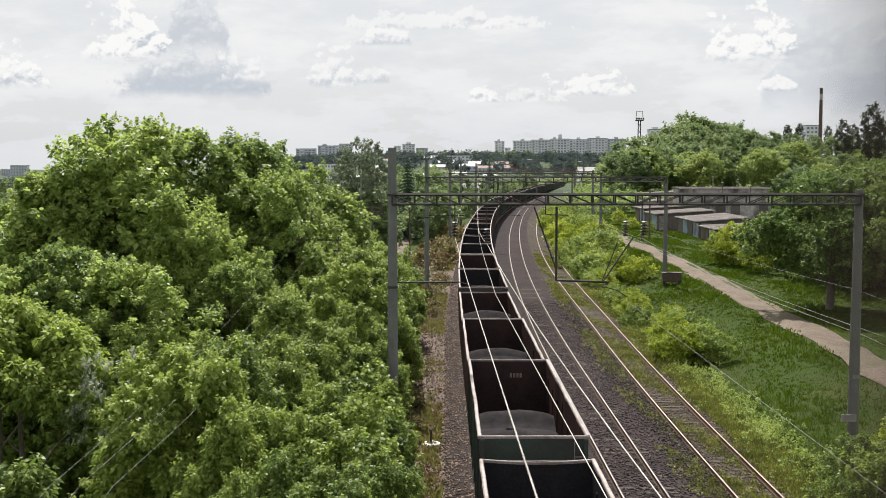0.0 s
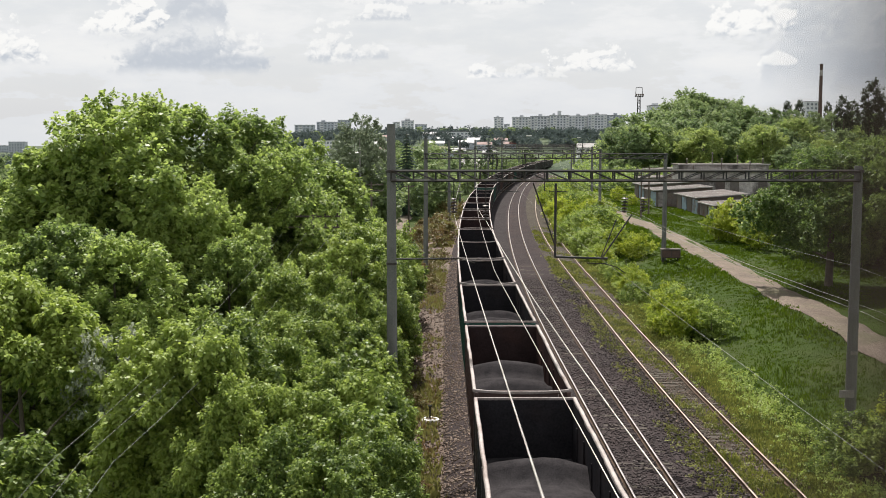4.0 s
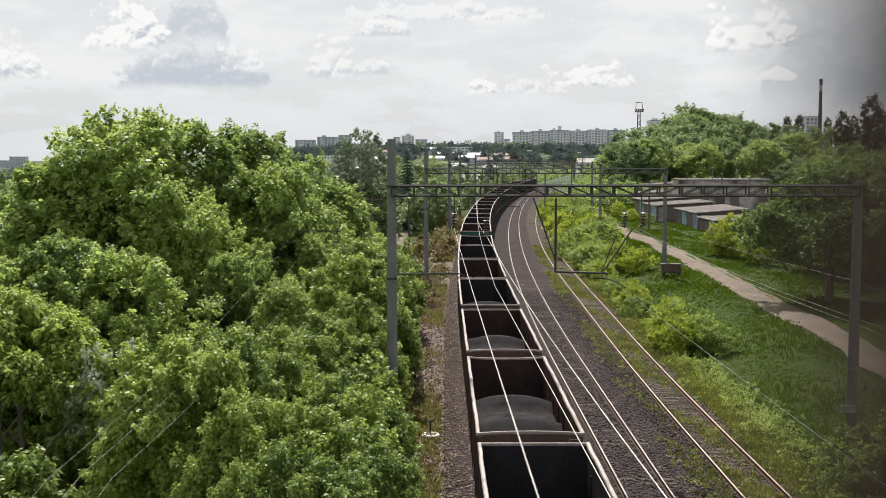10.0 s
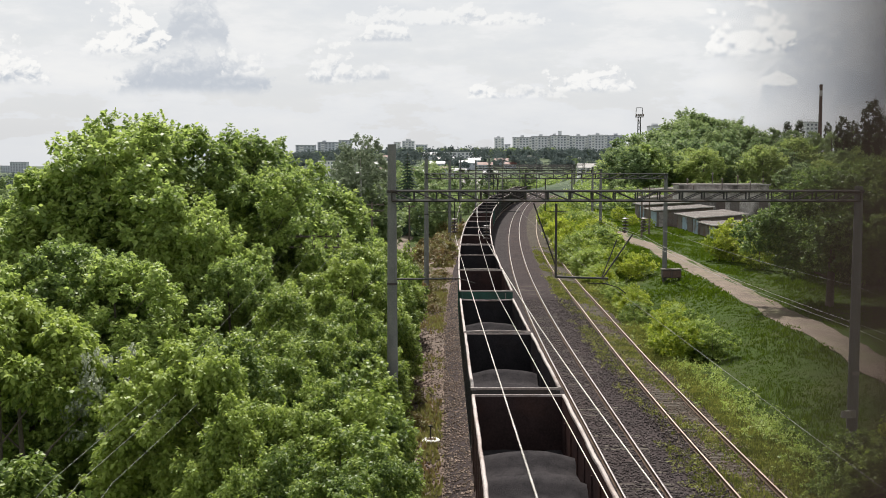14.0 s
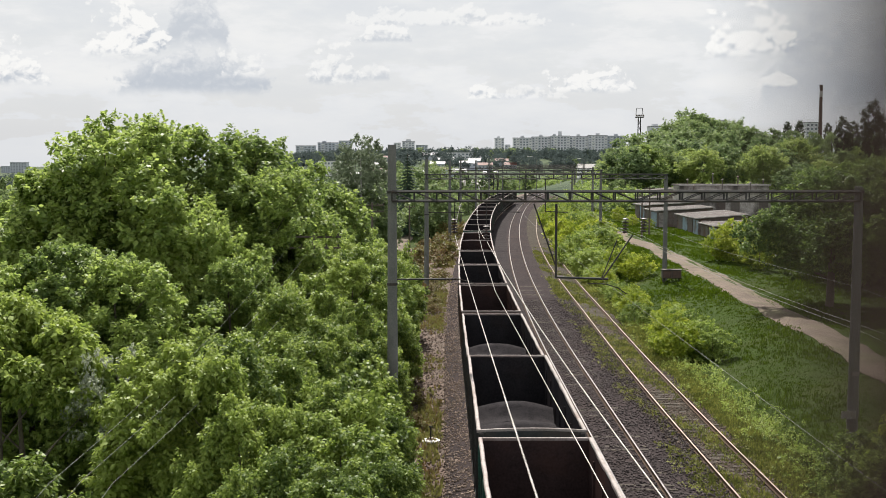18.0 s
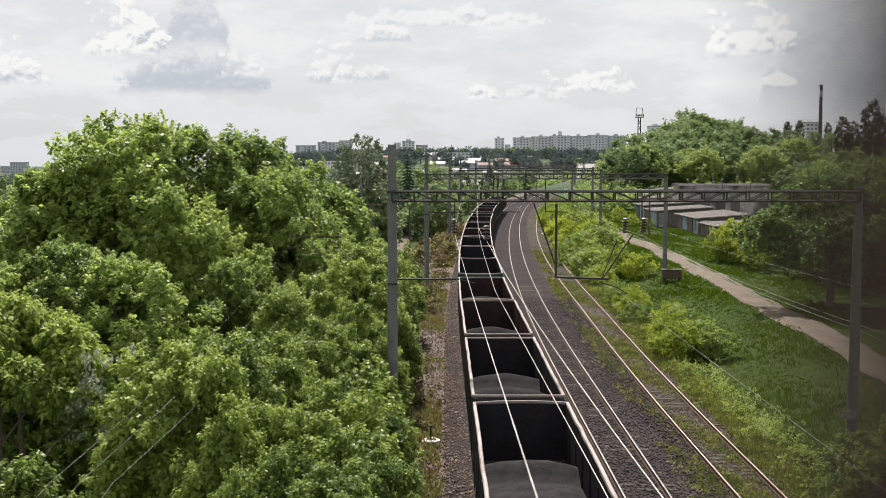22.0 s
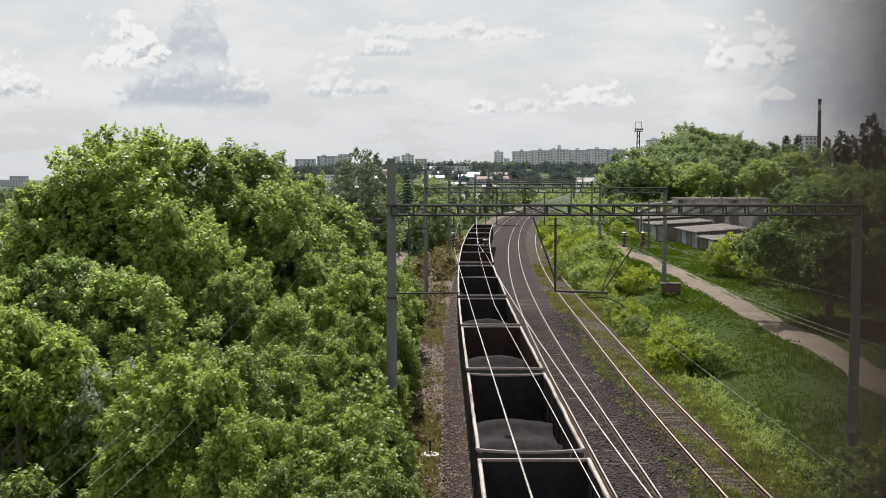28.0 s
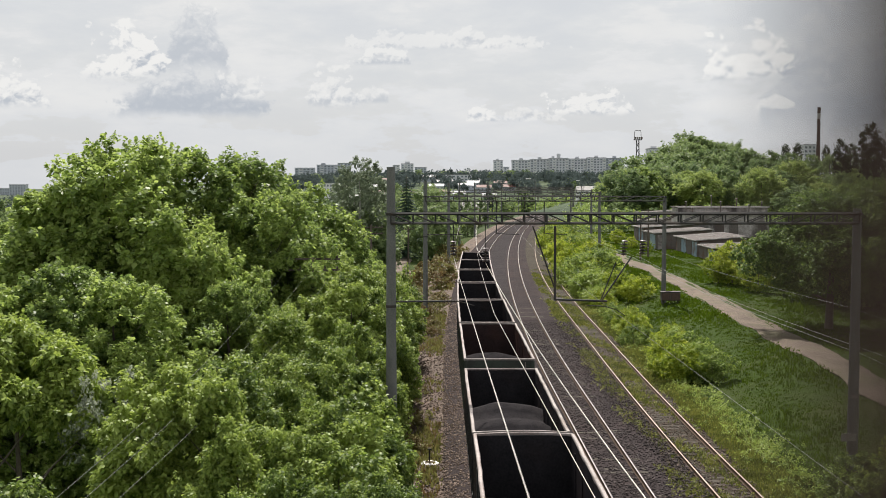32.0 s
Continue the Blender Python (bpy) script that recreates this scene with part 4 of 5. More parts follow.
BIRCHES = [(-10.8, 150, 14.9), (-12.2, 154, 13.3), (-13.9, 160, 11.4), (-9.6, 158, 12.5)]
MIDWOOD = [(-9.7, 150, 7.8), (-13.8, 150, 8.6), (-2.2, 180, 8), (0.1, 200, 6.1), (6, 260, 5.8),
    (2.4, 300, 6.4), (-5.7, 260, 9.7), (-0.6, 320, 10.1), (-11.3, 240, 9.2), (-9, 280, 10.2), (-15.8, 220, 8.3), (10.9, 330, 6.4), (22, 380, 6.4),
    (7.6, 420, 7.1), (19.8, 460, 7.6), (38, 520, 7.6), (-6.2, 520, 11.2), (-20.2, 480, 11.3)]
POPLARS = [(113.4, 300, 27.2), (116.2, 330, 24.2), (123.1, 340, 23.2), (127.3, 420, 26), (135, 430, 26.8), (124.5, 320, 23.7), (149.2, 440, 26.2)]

MAPLES = protos_of(3, seed=10, name="maple_tree", h=17.0, spread=5.6, clumps=84, ragged=0.45, n=62000, leaf=0.215, broad=0.44, arms=6, lump=0.85, material=L_MAPLE, bark=M_BARK,
                   label="tall dense maple with fresh green leaves", low=0.15, droop=0.45)
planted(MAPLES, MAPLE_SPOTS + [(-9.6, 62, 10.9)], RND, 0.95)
YOUNG = protos_of(4, seed=30, name="young_maple", h=10.0, spread=3.0, clumps=44, ragged=0.4, n=44000, leaf=0.165, broad=0.34, spray=7, arms=6, lump=0.85, material=L_BRIGHT, bark=M_BARK,
                  label="young bushy maple with bright yellow-green leaves", low=0.08, droop=0.9, up=1.0, spire=1.5)
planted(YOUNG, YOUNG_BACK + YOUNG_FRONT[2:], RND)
SPREADING = protos_of(2, seed=36, name="spreading_maple", h=10.0, spread=3.0, clumps=26, n=24000, leaf=0.15, broad=0.34, spray=7, arms=6, lump=0.6, material=L_BRIGHT, bark=M_BARK,
                      label="young maple with bare lower trunk and bright crown", low=0.84, droop=0.75)
planted(SPREADING, YOUNG_FRONT[:2], RND)
SAPLING = protos_of(3, seed=40, name="maple_sapling", h=5.0, spread=1.35, clumps=30, n=11000, leaf=0.13, material=L_BRIGHT, bark=M_BARK,
                    label="slim maple sapling at the edge of the gravel", low=0.05, droop=0.8, up=0.9, spire=1.4)
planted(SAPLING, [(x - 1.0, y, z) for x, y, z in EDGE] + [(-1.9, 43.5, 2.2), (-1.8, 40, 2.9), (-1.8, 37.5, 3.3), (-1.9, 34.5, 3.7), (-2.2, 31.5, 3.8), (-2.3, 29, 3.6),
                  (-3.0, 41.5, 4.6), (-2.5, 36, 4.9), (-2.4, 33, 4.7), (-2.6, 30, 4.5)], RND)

SILVER = protos_of(1, seed=46, name="silvery_bush", h=6.0, spread=1.7, clumps=16, n=3800, leaf=0.085, material=L_SILVER, bark=M_BARK,
                   label="silvery grey-leaved bush among maples", category="bush", low=0.72, droop=0.5)
planted(SILVER, [(-10.5, 35.5, 5.6)], RND, 0.6)

# bushes between the siding and the meadow
BUSH = protos_of(4, seed=50, name="bush", h=2.4, spread=1.9, clumps=30, n=5600, leaf=0.15, material=L_YELLOW, bark=M_BARK,
                 label="leafy yellow-green bush in the grass", category="bush", low=0.05, trunk=0.03)
bushes = []
for y in np.arange(67, 96, 2.0):
    for u in (12.0, 13.3):
        if RND.random() < 0.85:
            x = float(line_x(y)) + u + RND.uniform(-0.7, 0.7)
            bushes.append((x, y + RND.uniform(-1, 1), gz(x, y) + RND.uniform(1.1, 2.5)))
for y in np.arange(98, 260, 3.4):
    for u in (12.4, 14.2, 16.0):
        if RND.random() < 0.8 - 0.5 * (u > 14) * (y < 130):
            x = float(line_x(y)) + u + RND.uniform(-0.8, 0.8)
            bushes.append((x, y + RND.uniform(-1.5, 1.5), gz(x, y) + RND.uniform(1.6, 3.2) * (1 + 0.3 * (y > 120))))
bushes += [(16.2, 39.5, 1.9), (17.3, 41.5, 2.1), (15.3, 41.0, 1.6), (18.0, 38, 1.9), (13.8, 39.0, 0.6), (24.0, 47, 1.8)]
bushes = [b for b in bushes if not (80 < b[1] < 106 and 0.172 < b[0] / b[1] < 0.222)]   # the cabinet stands free
planted(BUSH, bushes[::2], RND, 1.0)
GREENBUSH = protos_of(3, seed=56, name="green_bush", h=2.4, spread=1.9, clumps=30, n=5600, leaf=0.15, material=L_BRIGHT, bark=M_BARK,
                      label="fresh green leafy bush in tall grass", category="bush", low=0.05, trunk=0.03)
planted(GREENBUSH, bushes[1::2], RND, 1.0)
SCRUB = protos_of(2, seed=60, name="scrub_bush", h=1.6, spread=1.7, clumps=18, n=1500, leaf=0.16, material=L_DRY, bark=M_BARK,
                  label="half dry brown and green scrub on gravel", category="bush", low=0.05, trunk=0.03)
scrub = []
for _ in range(46):
    y = RND.uniform(78, 190)
    x = float(line_x(y)) - RND.uniform(3.4, 6.6) - 0.4 * (y > 120)
    scrub.append((x, y, gz(x, y) + RND.uniform(0.5, 1.5) * (1 + 0.9 * (y > 125))))
for _ in range(14):
    y = RND.uniform(28, 75)
    scrub.append((RND.uniform(-1.9, -0.7), y, RND.uniform(-0.1, 0.5)))
scrub = [s for s in scrub if not (38 < s[1] < 49 and s[0] > -1.5)]
planted(SCRUB, scrub, RND)

DARKTREES = protos_of(2, seed=70, name="spreading_tree", h=11.0, spread=5.2, clumps=60, ragged=0.4, n=26000, leaf=0.22, arms=6, material=L_DARK, bark=M_BARK,
                      label="dark green spreading tree beside the dirt road", low=0.02, droop=0.65)
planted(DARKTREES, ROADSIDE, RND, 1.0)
BROAD = protos_of(1, seed=73, name="broad_tree", h=11.0, spread=6.6, clumps=90, ragged=0.35, n=60000, leaf=0.2, broad=0.42, arms=7, lump=0.8, material=L_DARK, bark=M_BARK,
                  label="broad dark green tree whose crown hangs over the dirt road", low=0.3, droop=0.8, tall=0.9, trunk=0.3)
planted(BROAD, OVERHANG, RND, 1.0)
ROUND = protos_of(2, seed=76, name="round_bush", h=5.0, spread=3.0, clumps=34, n=9000, leaf=0.18, material=L_YELLOW, bark=M_BARK,
                  label="large round bush in front of garages", category="bush", low=0.06)
planted(ROUND, ROADBUSH, RND)
BIRCH = protos_of(2, seed=80, name="birch_tree", h=14.0, spread=3.1, clumps=60, n=15000, leaf=0.2, material=L_BIRCH, bark=M_PALEBARK,
                  label="tall slender birch with pale trunk", low=0.12, droop=0.9, tall=1.4)
planted(BIRCH, BIRCHES, RND)
POPLAR = protos_of(2, seed=86, name="poplar_tree", h=22.0, spread=3.2, clumps=70, n=17000, leaf=0.34, material=L_POPLAR, bark=M_BARK,
                   label="dark tall columnar poplar on the hill", low=0.05, droop=0.0, tall=1.5)
planted(POPLAR, POPLARS, RND)

FAR = protos_of(4, seed=90, name="leafy_tree", h=10.0, spread=4.9, clumps=50, n=9500, leaf=0.38, material=L_HILL, bark=M_BARK,
                label="round leafy tree in a wood", low=0.25)
far = HILL_FRONT + [(x + 3, y + 14, z + 0.5) for x, y, z in HILL_FRONT[::2]] + [(x * 1.02, y - 24, z - 4.0) for x, y, z in HILL_FRONT[9:]]
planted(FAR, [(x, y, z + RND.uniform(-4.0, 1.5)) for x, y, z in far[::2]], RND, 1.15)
FARGREEN = protos_of(3, seed=93, name="green_leafy_tree", h=10.0, spread=4.6, clumps=50, n=9500, leaf=0.38, material=L_FRESH, bark=M_BARK,
                     label="green leafy tree at a wood's edge", low=0.3)
planted(FARGREEN, [(x, y, z + RND.uniform(-3.5, 2.0)) for x, y, z in far[1::2]], RND, 1.15)
FARDARK = protos_of(3, seed=96, name="dark_leafy_tree", h=10.0, spread=5.2, clumps=46, n=5000, leaf=0.52, material=L_HILL, bark=M_BARK,
                    label="dark round leafy tree in a wood", low=0.05)
HILL_BACK = [(x, y, z + 2.5) for x, y, z in HILL_BACK]
far = HILL_BACK + [(x - 6, y - 30, z - 4.5) for x, y, z in HILL_BACK] + [(x + 7, y + 25, z - 1.5) for x, y, z in HILL_BACK[2:]] + MIDWOOD
for _ in range(34):
    y = RND.uniform(560, 1050)
    x = RND.uniform(-0.13, 0.16) * y
    if abs(x - float(line_x(y)) - 4) > 14:
        far.append((x, y, gz(x, y) + RND.uniform(5, 9)))
for _ in range(46):
    y = RND.uniform(1150, 1260)
    x = RND.uniform(-0.14, 0.16) * y
    far.append((x, y, gz(x, y) + RND.uniform(7, 12)))
for _ in range(30):
    y = RND.uniform(110, 330)
    x = -RND.uniform(0.30, 0.46) * y
    far.append((x, y, RND.uniform(3.5, 8.0)))
for _ in range(70):
    y = RND.uniform(230, 900)
    side = RND.choice((-1, 1, 1))
    x = float(line_x(y)) + 4.4 + side * (RND.uniform(14, 30) + 0.05 * y * RND.random())
    far.append((x, y, gz(x, y) + RND.uniform(3.0, 6.5)))
planted(FARDARK, far, RND, 1.1)


def spruce(x, y, top, spread):
    rng = np.random.default_rng(7)
    t = thing("spruce_tree", "dark green spruce with drooping branches", "tree", at=pose(x, y, gz(x, y) - 0.05))
    h = top - gz(x, y)
    part("trunk", rod([(0, 0, -0.3), (0, 0, h * 0.97)], [h * 0.015, 0.03], 8), M_BARK, t)
    vs, fs = [], []
    for i in range(26):
        f = 0.06 + 0.92 * i / 26
        r = spread * (1 - f) + 0.15
        for j in range(11):
            a = j * 0.571 + i * 0.9 + rng.normal() * 0.1
            rr = r * (0.8 + 0.35 * rng.random())
            for q in range(6):
                g = (q + 0.6) / 6
                c = np.array([math.cos(a) * rr * g, math.sin(a) * rr * g, h * f - 0.33 * rr * g * g])
                side = np.array([-math.sin(a), math.cos(a), 0]) * (0.16 + 0.1 * (1 - g)) * spread * 0.4
                out = np.array([math.cos(a), math.sin(a), -0.5]) * rr * 0.2
                k = len(vs)
                vs += [c - out * 0.3, c + side + out * 0.4, c + out * 1.2, c - side + out * 0.4 - np.array([0, 0, 0.15])]
                fs.append((k, k + 1, k + 2, k + 3))
    raw("crown", vs, fs, L_NEEDLE, t)


def ridge_woods():
    """The woods and gardens between the houses on the ridge: uncountable crowns, one mesh."""
    rng = np.random.default_rng(12)
    n = 420
    y = rng.uniform(930, 1285, n)
    x = rng.uniform(-0.19, 0.2, n) * y
    h = rng.uniform(5, 10.5, n)
    cs = np.stack([x, y, ground_z(x, y) + h * 0.55], -1)
    rs = np.stack([h * 0.62, h * 0.5, h * 0.5], -1)
    n = 160
    y = rng.uniform(500, 1300, n)
    x = -rng.uniform(0.28, 0.46, n) * y
    h = rng.uniform(4, 9, n)
    cs = np.concatenate([cs, np.stack([x, y, ground_z(x, y) + h * 0.5], -1)])
    rs = np.concatenate([rs, np.stack([h * 0.9, h * 0.6, h * 0.5], -1)])
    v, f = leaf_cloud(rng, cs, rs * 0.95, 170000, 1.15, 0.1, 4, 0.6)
    tagged(raw("ridge_woods", v, f, L_HAZED), "dark woods between houses on the ridge, haze put in their colour", "woods", kind="stuff")


def line_scrub():
    """Low scrub on both sides of the far bend, past counting."""
    rng = np.random.default_rng(14)
    n = 900
    y = 245 + 615 * rng.random(n) ** 1.3
    side = np.where(rng.random(n) < 0.7, 1, -1)
    x = line_x(y) + 4.4 + side * (13.5 + rng.random(n) ** 1.4 * (25 + y * 0.09))
    h = rng.uniform(1.6, 5.0, n)
    cs = np.stack([x, y, ground_z(x, y) + h * 0.5], -1)
    v, f = leaf_cloud(rng, cs, np.stack([h * 0.8, h * 0.7, h * 0.5], -1), 90000, 0.55, 0.2, 5, 0.45)
    tagged(raw("line_scrub", v, f, L_MAPLE), "low green scrub along the railway bend", "scrub", kind="stuff")


line_scrub()
ridge_woods()
spruce(-5.9, 190, 13.4, 3.4)
spruce(-9.2, 205, 11.5, 3.2)
spruce(16.5, 400, 13.0, 4.0)

# ---- garages beside the road ----
M_BLUE = mat("faded blue sheet steel", (0.22, 0.31, 0.39), (0.33, 0.43, 0.52), 0.65, 0.1, 1.2, 10, 0.2, 0.01, (0.14, 0.09, 0.06), 0.4)
M_SHEET = mat("rusty grey sheet steel", (0.10, 0.085, 0.075), (0.19, 0.17, 0.155), 0.75, 0.2, 1.2, 10, 0.2, 0.01, (0.12, 0.06, 0.04), 0.5)
M_FELT = mat("grey roofing felt", (0.07, 0.06, 0.056), (0.17, 0.15, 0.14), 0.9, 0, 0.6, 4, 0.3, 0.02, (0.10, 0.075, 0.066), 0.4, spec=0.2)
M_PANEL = mat("stained grey plaster", (0.26, 0.235, 0.22), (0.58, 0.54, 0.51), 0.9, 0, 0.4, 2.2, 0.3, 0.01, (0.10, 0.09, 0.085), 0.6)
M_BRICK = mat("red brick", (0.085, 0.055, 0.046), (0.14, 0.09, 0.075), 0.9, 0, 0.3, 3, 0.2, 0.02, (0.09, 0.05, 0.04), 0.4)


def sloped(x0, x1, y0, y1, za, zb, thick):
    """A slab whose top rises from za at x0 to zb at x1."""
    bm = bmesh.new()
    vs = [bm.verts.new(p) for p in ((x0, y0, za - thick), (x1, y0, zb - thick), (x1, y1, zb - thick), (x0, y1, za - thick), (x0, y0, za), (x1, y0, zb), (x1, y1, zb), (x0, y1, za))]
    for q in ((3, 2, 1, 0), (4, 5, 6, 7), (0, 1, 5, 4), (1, 2, 6, 5), (2, 3, 7, 6), (3, 0, 4, 7)):
        bm.faces.new([vs[i] for i in q])
    return bm


def garage(x0, x1, y0, y1, top, wall, doors_x, doors_y, label, rise):
    g = thing("garage", label, "garage", "garages beside the dirt road")
    z0 = min(gz(x0, y0), gz(x1, y1), gz(x0, y1), gz(x1, y0)) - 0.3
    part("wall", sloped(x0, x1, y0, y1, top - 0.14, top + rise - 0.14, top - 0.14 - z0), wall, g)
    roof = part("roof", sloped(x0 - 0.45, x1 + 0.2, y0 - 0.4, y1 + 0.3, top, top + rise, 0.13), M_FELT, g)
    part("roof_edge", sloped(x0 - 0.45, x1 + 0.2, y0 - 0.47, y0 - 0.404, top + 0.05, top + rise + 0.05, 0.14), M_EDGE, roof)
    part("roof_edge", block(x0 - 0.52, x0 - 0.454, y0 - 0.4, y1 + 0.3, top - 0.1, top + 0.04), M_EDGE, roof)
    for i in range(3):
        f = (i + 0.5) / 3
        part("felt_seam", sloped(x0 - 0.4, x1 + 0.1, y0 + (y1 - y0) * f, y0 + (y1 - y0) * f + 0.12, top + 0.025, top + rise + 0.025, 0.02), M_EDGE, roof)
    zb = z0 + 0.35
    for i in range(doors_x):
        w = (y1 - y0) / doors_x
        a = y0 + w * i + 0.25
        for j in (0, 1):
            d = part("door", block(x0 - 0.06, x0 - 0.004, a + j * (w - 0.5) / 2 + 0.02, a + (j + 1) * (w - 0.5) / 2 - 0.02, zb, top - 0.35, 0.01), M_BLUE if i % 2 == 0 else M_SHEET, g)
            part("hinge", block(x0 - 0.09, x0 - 0.062, a + j * (w - 0.5) - 0.05 + 0.05, a + j * (w - 0.5) + 0.1, zb + 1.3, zb + 1.4), M_STEEL, d)
    for i in range(doors_y):
        w = (x1 - x0) / doors_y
        a = x0 + w * i + 0.3
        for j in (0, 1):
            part("door", block(a + j * (w - 0.6) / 2 + 0.02, a + (j + 1) * (w - 0.6) / 2 - 0.02, y0 - 0.06, y0 - 0.004, zb, top - 0.35, 0.01), M_SHEET if (i + j) % 3 else M_PANEL, g)
    return g


garage(37.4, 44.6, 165, 179.8, 3.2, M_SHEET, 4, 2, "low garage row with faded blue doors and a felt roof", 0.6)
garage(37.2, 44.0, 153, 162.6, 2.75, M_BRICK, 2, 2, "small low brick garage with a felt roof", 0.35)
garage(34.9, 44.0, 184, 194, 3.45, M_SHEET, 2, 3, "low flat-roofed garage with a pale roof edge", 0.6)
garage(36.8, 45.9, 206, 216, 3.5, M_SHEET, 2, 3, "low flat-roofed garage with a pale roof edge", 0.6)
garage(42.7, 52.0, 240, 250, 3.6, M_PANEL, 2, 3, "low flat-roofed garage with a pale roof edge", 0.6)
garage(47.6, 57.0, 266, 276, 4.6, M_PANEL, 2, 3, "low flat-roofed garage with a pale roof edge", 0.6)


def long_shed(x0, x1, y0, y1, top, bays, label):
    g = thing("long_garage", label, "garage", "garages beside the dirt road")
    z0 = gz(x0, y0) - 0.5
    part("wall", block(x0, x1, y0, y1, z0, top - 0.15), M_PANEL, g)
    part("roof", block(x0 - 0.3, x1 + 0.3, y0 - 0.4, y1 + 0.3, top - 0.15, top + 0.05, 0.02), M_FELT, g)
    part("roof_edge", block(x0 - 0.3, x1 + 0.3, y0 - 0.47, y0 - 0.403, top - 0.2, top + 0.1), M_EDGE, g)
    w = (x1 - x0) / bays
    for i in range(bays):
        part("pilaster", block(x0 + i * w - 0.12, x0 + i * w + 0.12, y0 - 0.1, y0 - 0.003, z0, top - 0.16), M_PANEL, g)
        part("door", block(x0 + i * w + 0.5, x0 + (i + 1) * w - 0.5, y0 - 0.05, y0 - 0.004, z0 + 0.6, top - 1.5, 0.01), (M_SHEET, M_PANEL, M_FELT)[i % 3], g)
    for i in range(0, bays, 2):
        p = part("vent_pipe", rod([(x0 + (i + 0.7) * w, y0 + 1.5, top), (x0 + (i + 0.7) * w, y0 + 1.5, top + 1.0 + 0.6 * (i % 3))], 0.12, 8), M_SHEET, g)
        part("cap", rod([(x0 + (i + 0.7) * w, y0 + 1.5, top + 1.0 + 0.6 * (i % 3)), (x0 + (i + 0.7) * w, y0 + 1.5, top + 1.2 + 0.6 * (i % 3))], [0.28, 0.05], 8), M_SHEET, p)


long_shed(47.0, 63.5, 219, 227, 5.7, 6, "long stained plaster garage row with pale flat roof")
long_shed(48.0, 66.0, 229, 236, 6.75, 7, "long pale garage row behind the others")


M_CABINET = mat("rusty cabinet steel", (0.06, 0.048, 0.042), (0.12, 0.10, 0.09), 0.8, 0.1, 2, 14, 0.2, 0.01, (0.10, 0.055, 0.04), 0.4)


def cabinet(x, y):
    c = thing("relay_cabinet", "rusty dark steel relay cabinet on short legs by a pole", "cabinet", at=pose(x, y, gz(x, y)))
    part("body", block(-0.85, 0.85, -0.35, 0.35, 0.3, 1.05, 0.03), M_CABINET, c)
    part("lid", block(-0.92, 0.92, -0.42, 0.42, 1.052, 1.12, 0.02), M_CABINET, c)
    for i in (-0.43, 0.43):
        d = part("door", block(i - 0.38, i + 0.38, -0.375, -0.354, 0.36, 0.99, 0.01), M_BRICK, c)
        part("handle", block(i + 0.28, i + 0.31, -0.4, -0.377, 0.6, 0.75), M_STEEL, d)
    for i in (-0.7, 0.7):
        for j in (-0.25, 0.25):
            part("leg", block(i - 0.05, i + 0.05, j - 0.05, j + 0.05, -0.1, 0.3), M_STEEL, c)


cabinet(20.9, 102.9)


def marker():
    m = thing("track_marker", "short dark post in a whitewashed round stone base", "marker post", at=pose(-0.52, 47.6, -0.47))
    part("base", rod([(0, 0, -0.05), (0, 0, 0.07), (0, 0, 0.1)], [0.40, 0.40, 0.34], 20), M_WHITE, m)
    part("ring", rod([(0, 0, 0.1), (0, 0, 0.115)], [0.2, 0.19], 16), M_SHOULDER, m)
    part("post", rod([(0, 0, 0.1), (0, 0, 0.62)], 0.035, 8), M_STEEL, m)
    part("cap", block(-0.09, 0.09, -0.03, 0.03, 0.62, 0.68, 0.01), M_STEEL, m)


marker()

# ---- pole lines ----


def utility_pole(x, y, top, arms, label, wide=1.5):
    u = thing("utility_pole", label, "utility pole", "poles of the side line", at=pose(x, y, 0))
    part("pole", rod([(0, 0, gz(x, y) - 0.3), (0, 0, top)], [0.15, 0.09], 10), M_BARK, u)
    for k in range(arms):
        z = top - 0.25 - 0.6 * k
        arm = part("crossarm", block(-wide / 2, wide / 2, -0.05, 0.05, z - 0.05, z + 0.05, 0.01), M_BARK, u)
        for sx in (-0.9, -0.45, 0.45, 0.9):
            bm = rod([(sx * wide / 2, 0, z + 0.05), (sx * wide / 2, 0, z + 0.12), (sx * wide / 2, 0, z + 0.2)], [0.03, 0.055, 0.03], 8)
            part("insulator", bm, M_INSUL, arm)


utility_pole(-7.1, 62, 7.6, 2, "wooden utility pole with two crossarms in the trees", 3.0)
utility_pole(-7.0, 112, 7.4, 2, "wooden utility pole with crossarms", 2.4)
utility_pole(-4.5, 152, 5.6, 1, "short wooden lamp pole beside a path")
utility_pole(28.2, 160, 7.4, 2, "grey utility pole beside the dirt road")
utility_pole(30.0, 164, 7.8, 2, "grey utility pole beside the dirt road")


def side_lines():
    w = thing("side_line_wires", "pale wires of the pole line through the trees", "wire")
    for o, z in ((-0.7, 4.4), (0.0, 4.45), (0.7, 4.4)):
        pts = []
        for a, b, sag in (((-7.1 + o * 1.9, 62, z + 2.5), (-7.1 + o, 24.5, z), 0.5), ((-7.1 + o, 24.5, z), (-7.1 + o, -22, z), 1.5)):
            a, b = Vector(a), Vector(b)
            pts += [a.lerp(b, f / 8) - Vector((0.9 * (f / 8 if b.y > 0 else 1), 0, 0)) - Vector((0, 0, 4 * sag * (f / 8) * (1 - f / 8))) for f in range(8)]
        part("wire", rod(pts, 0.005, 5), M_CABLE, w)


side_lines()


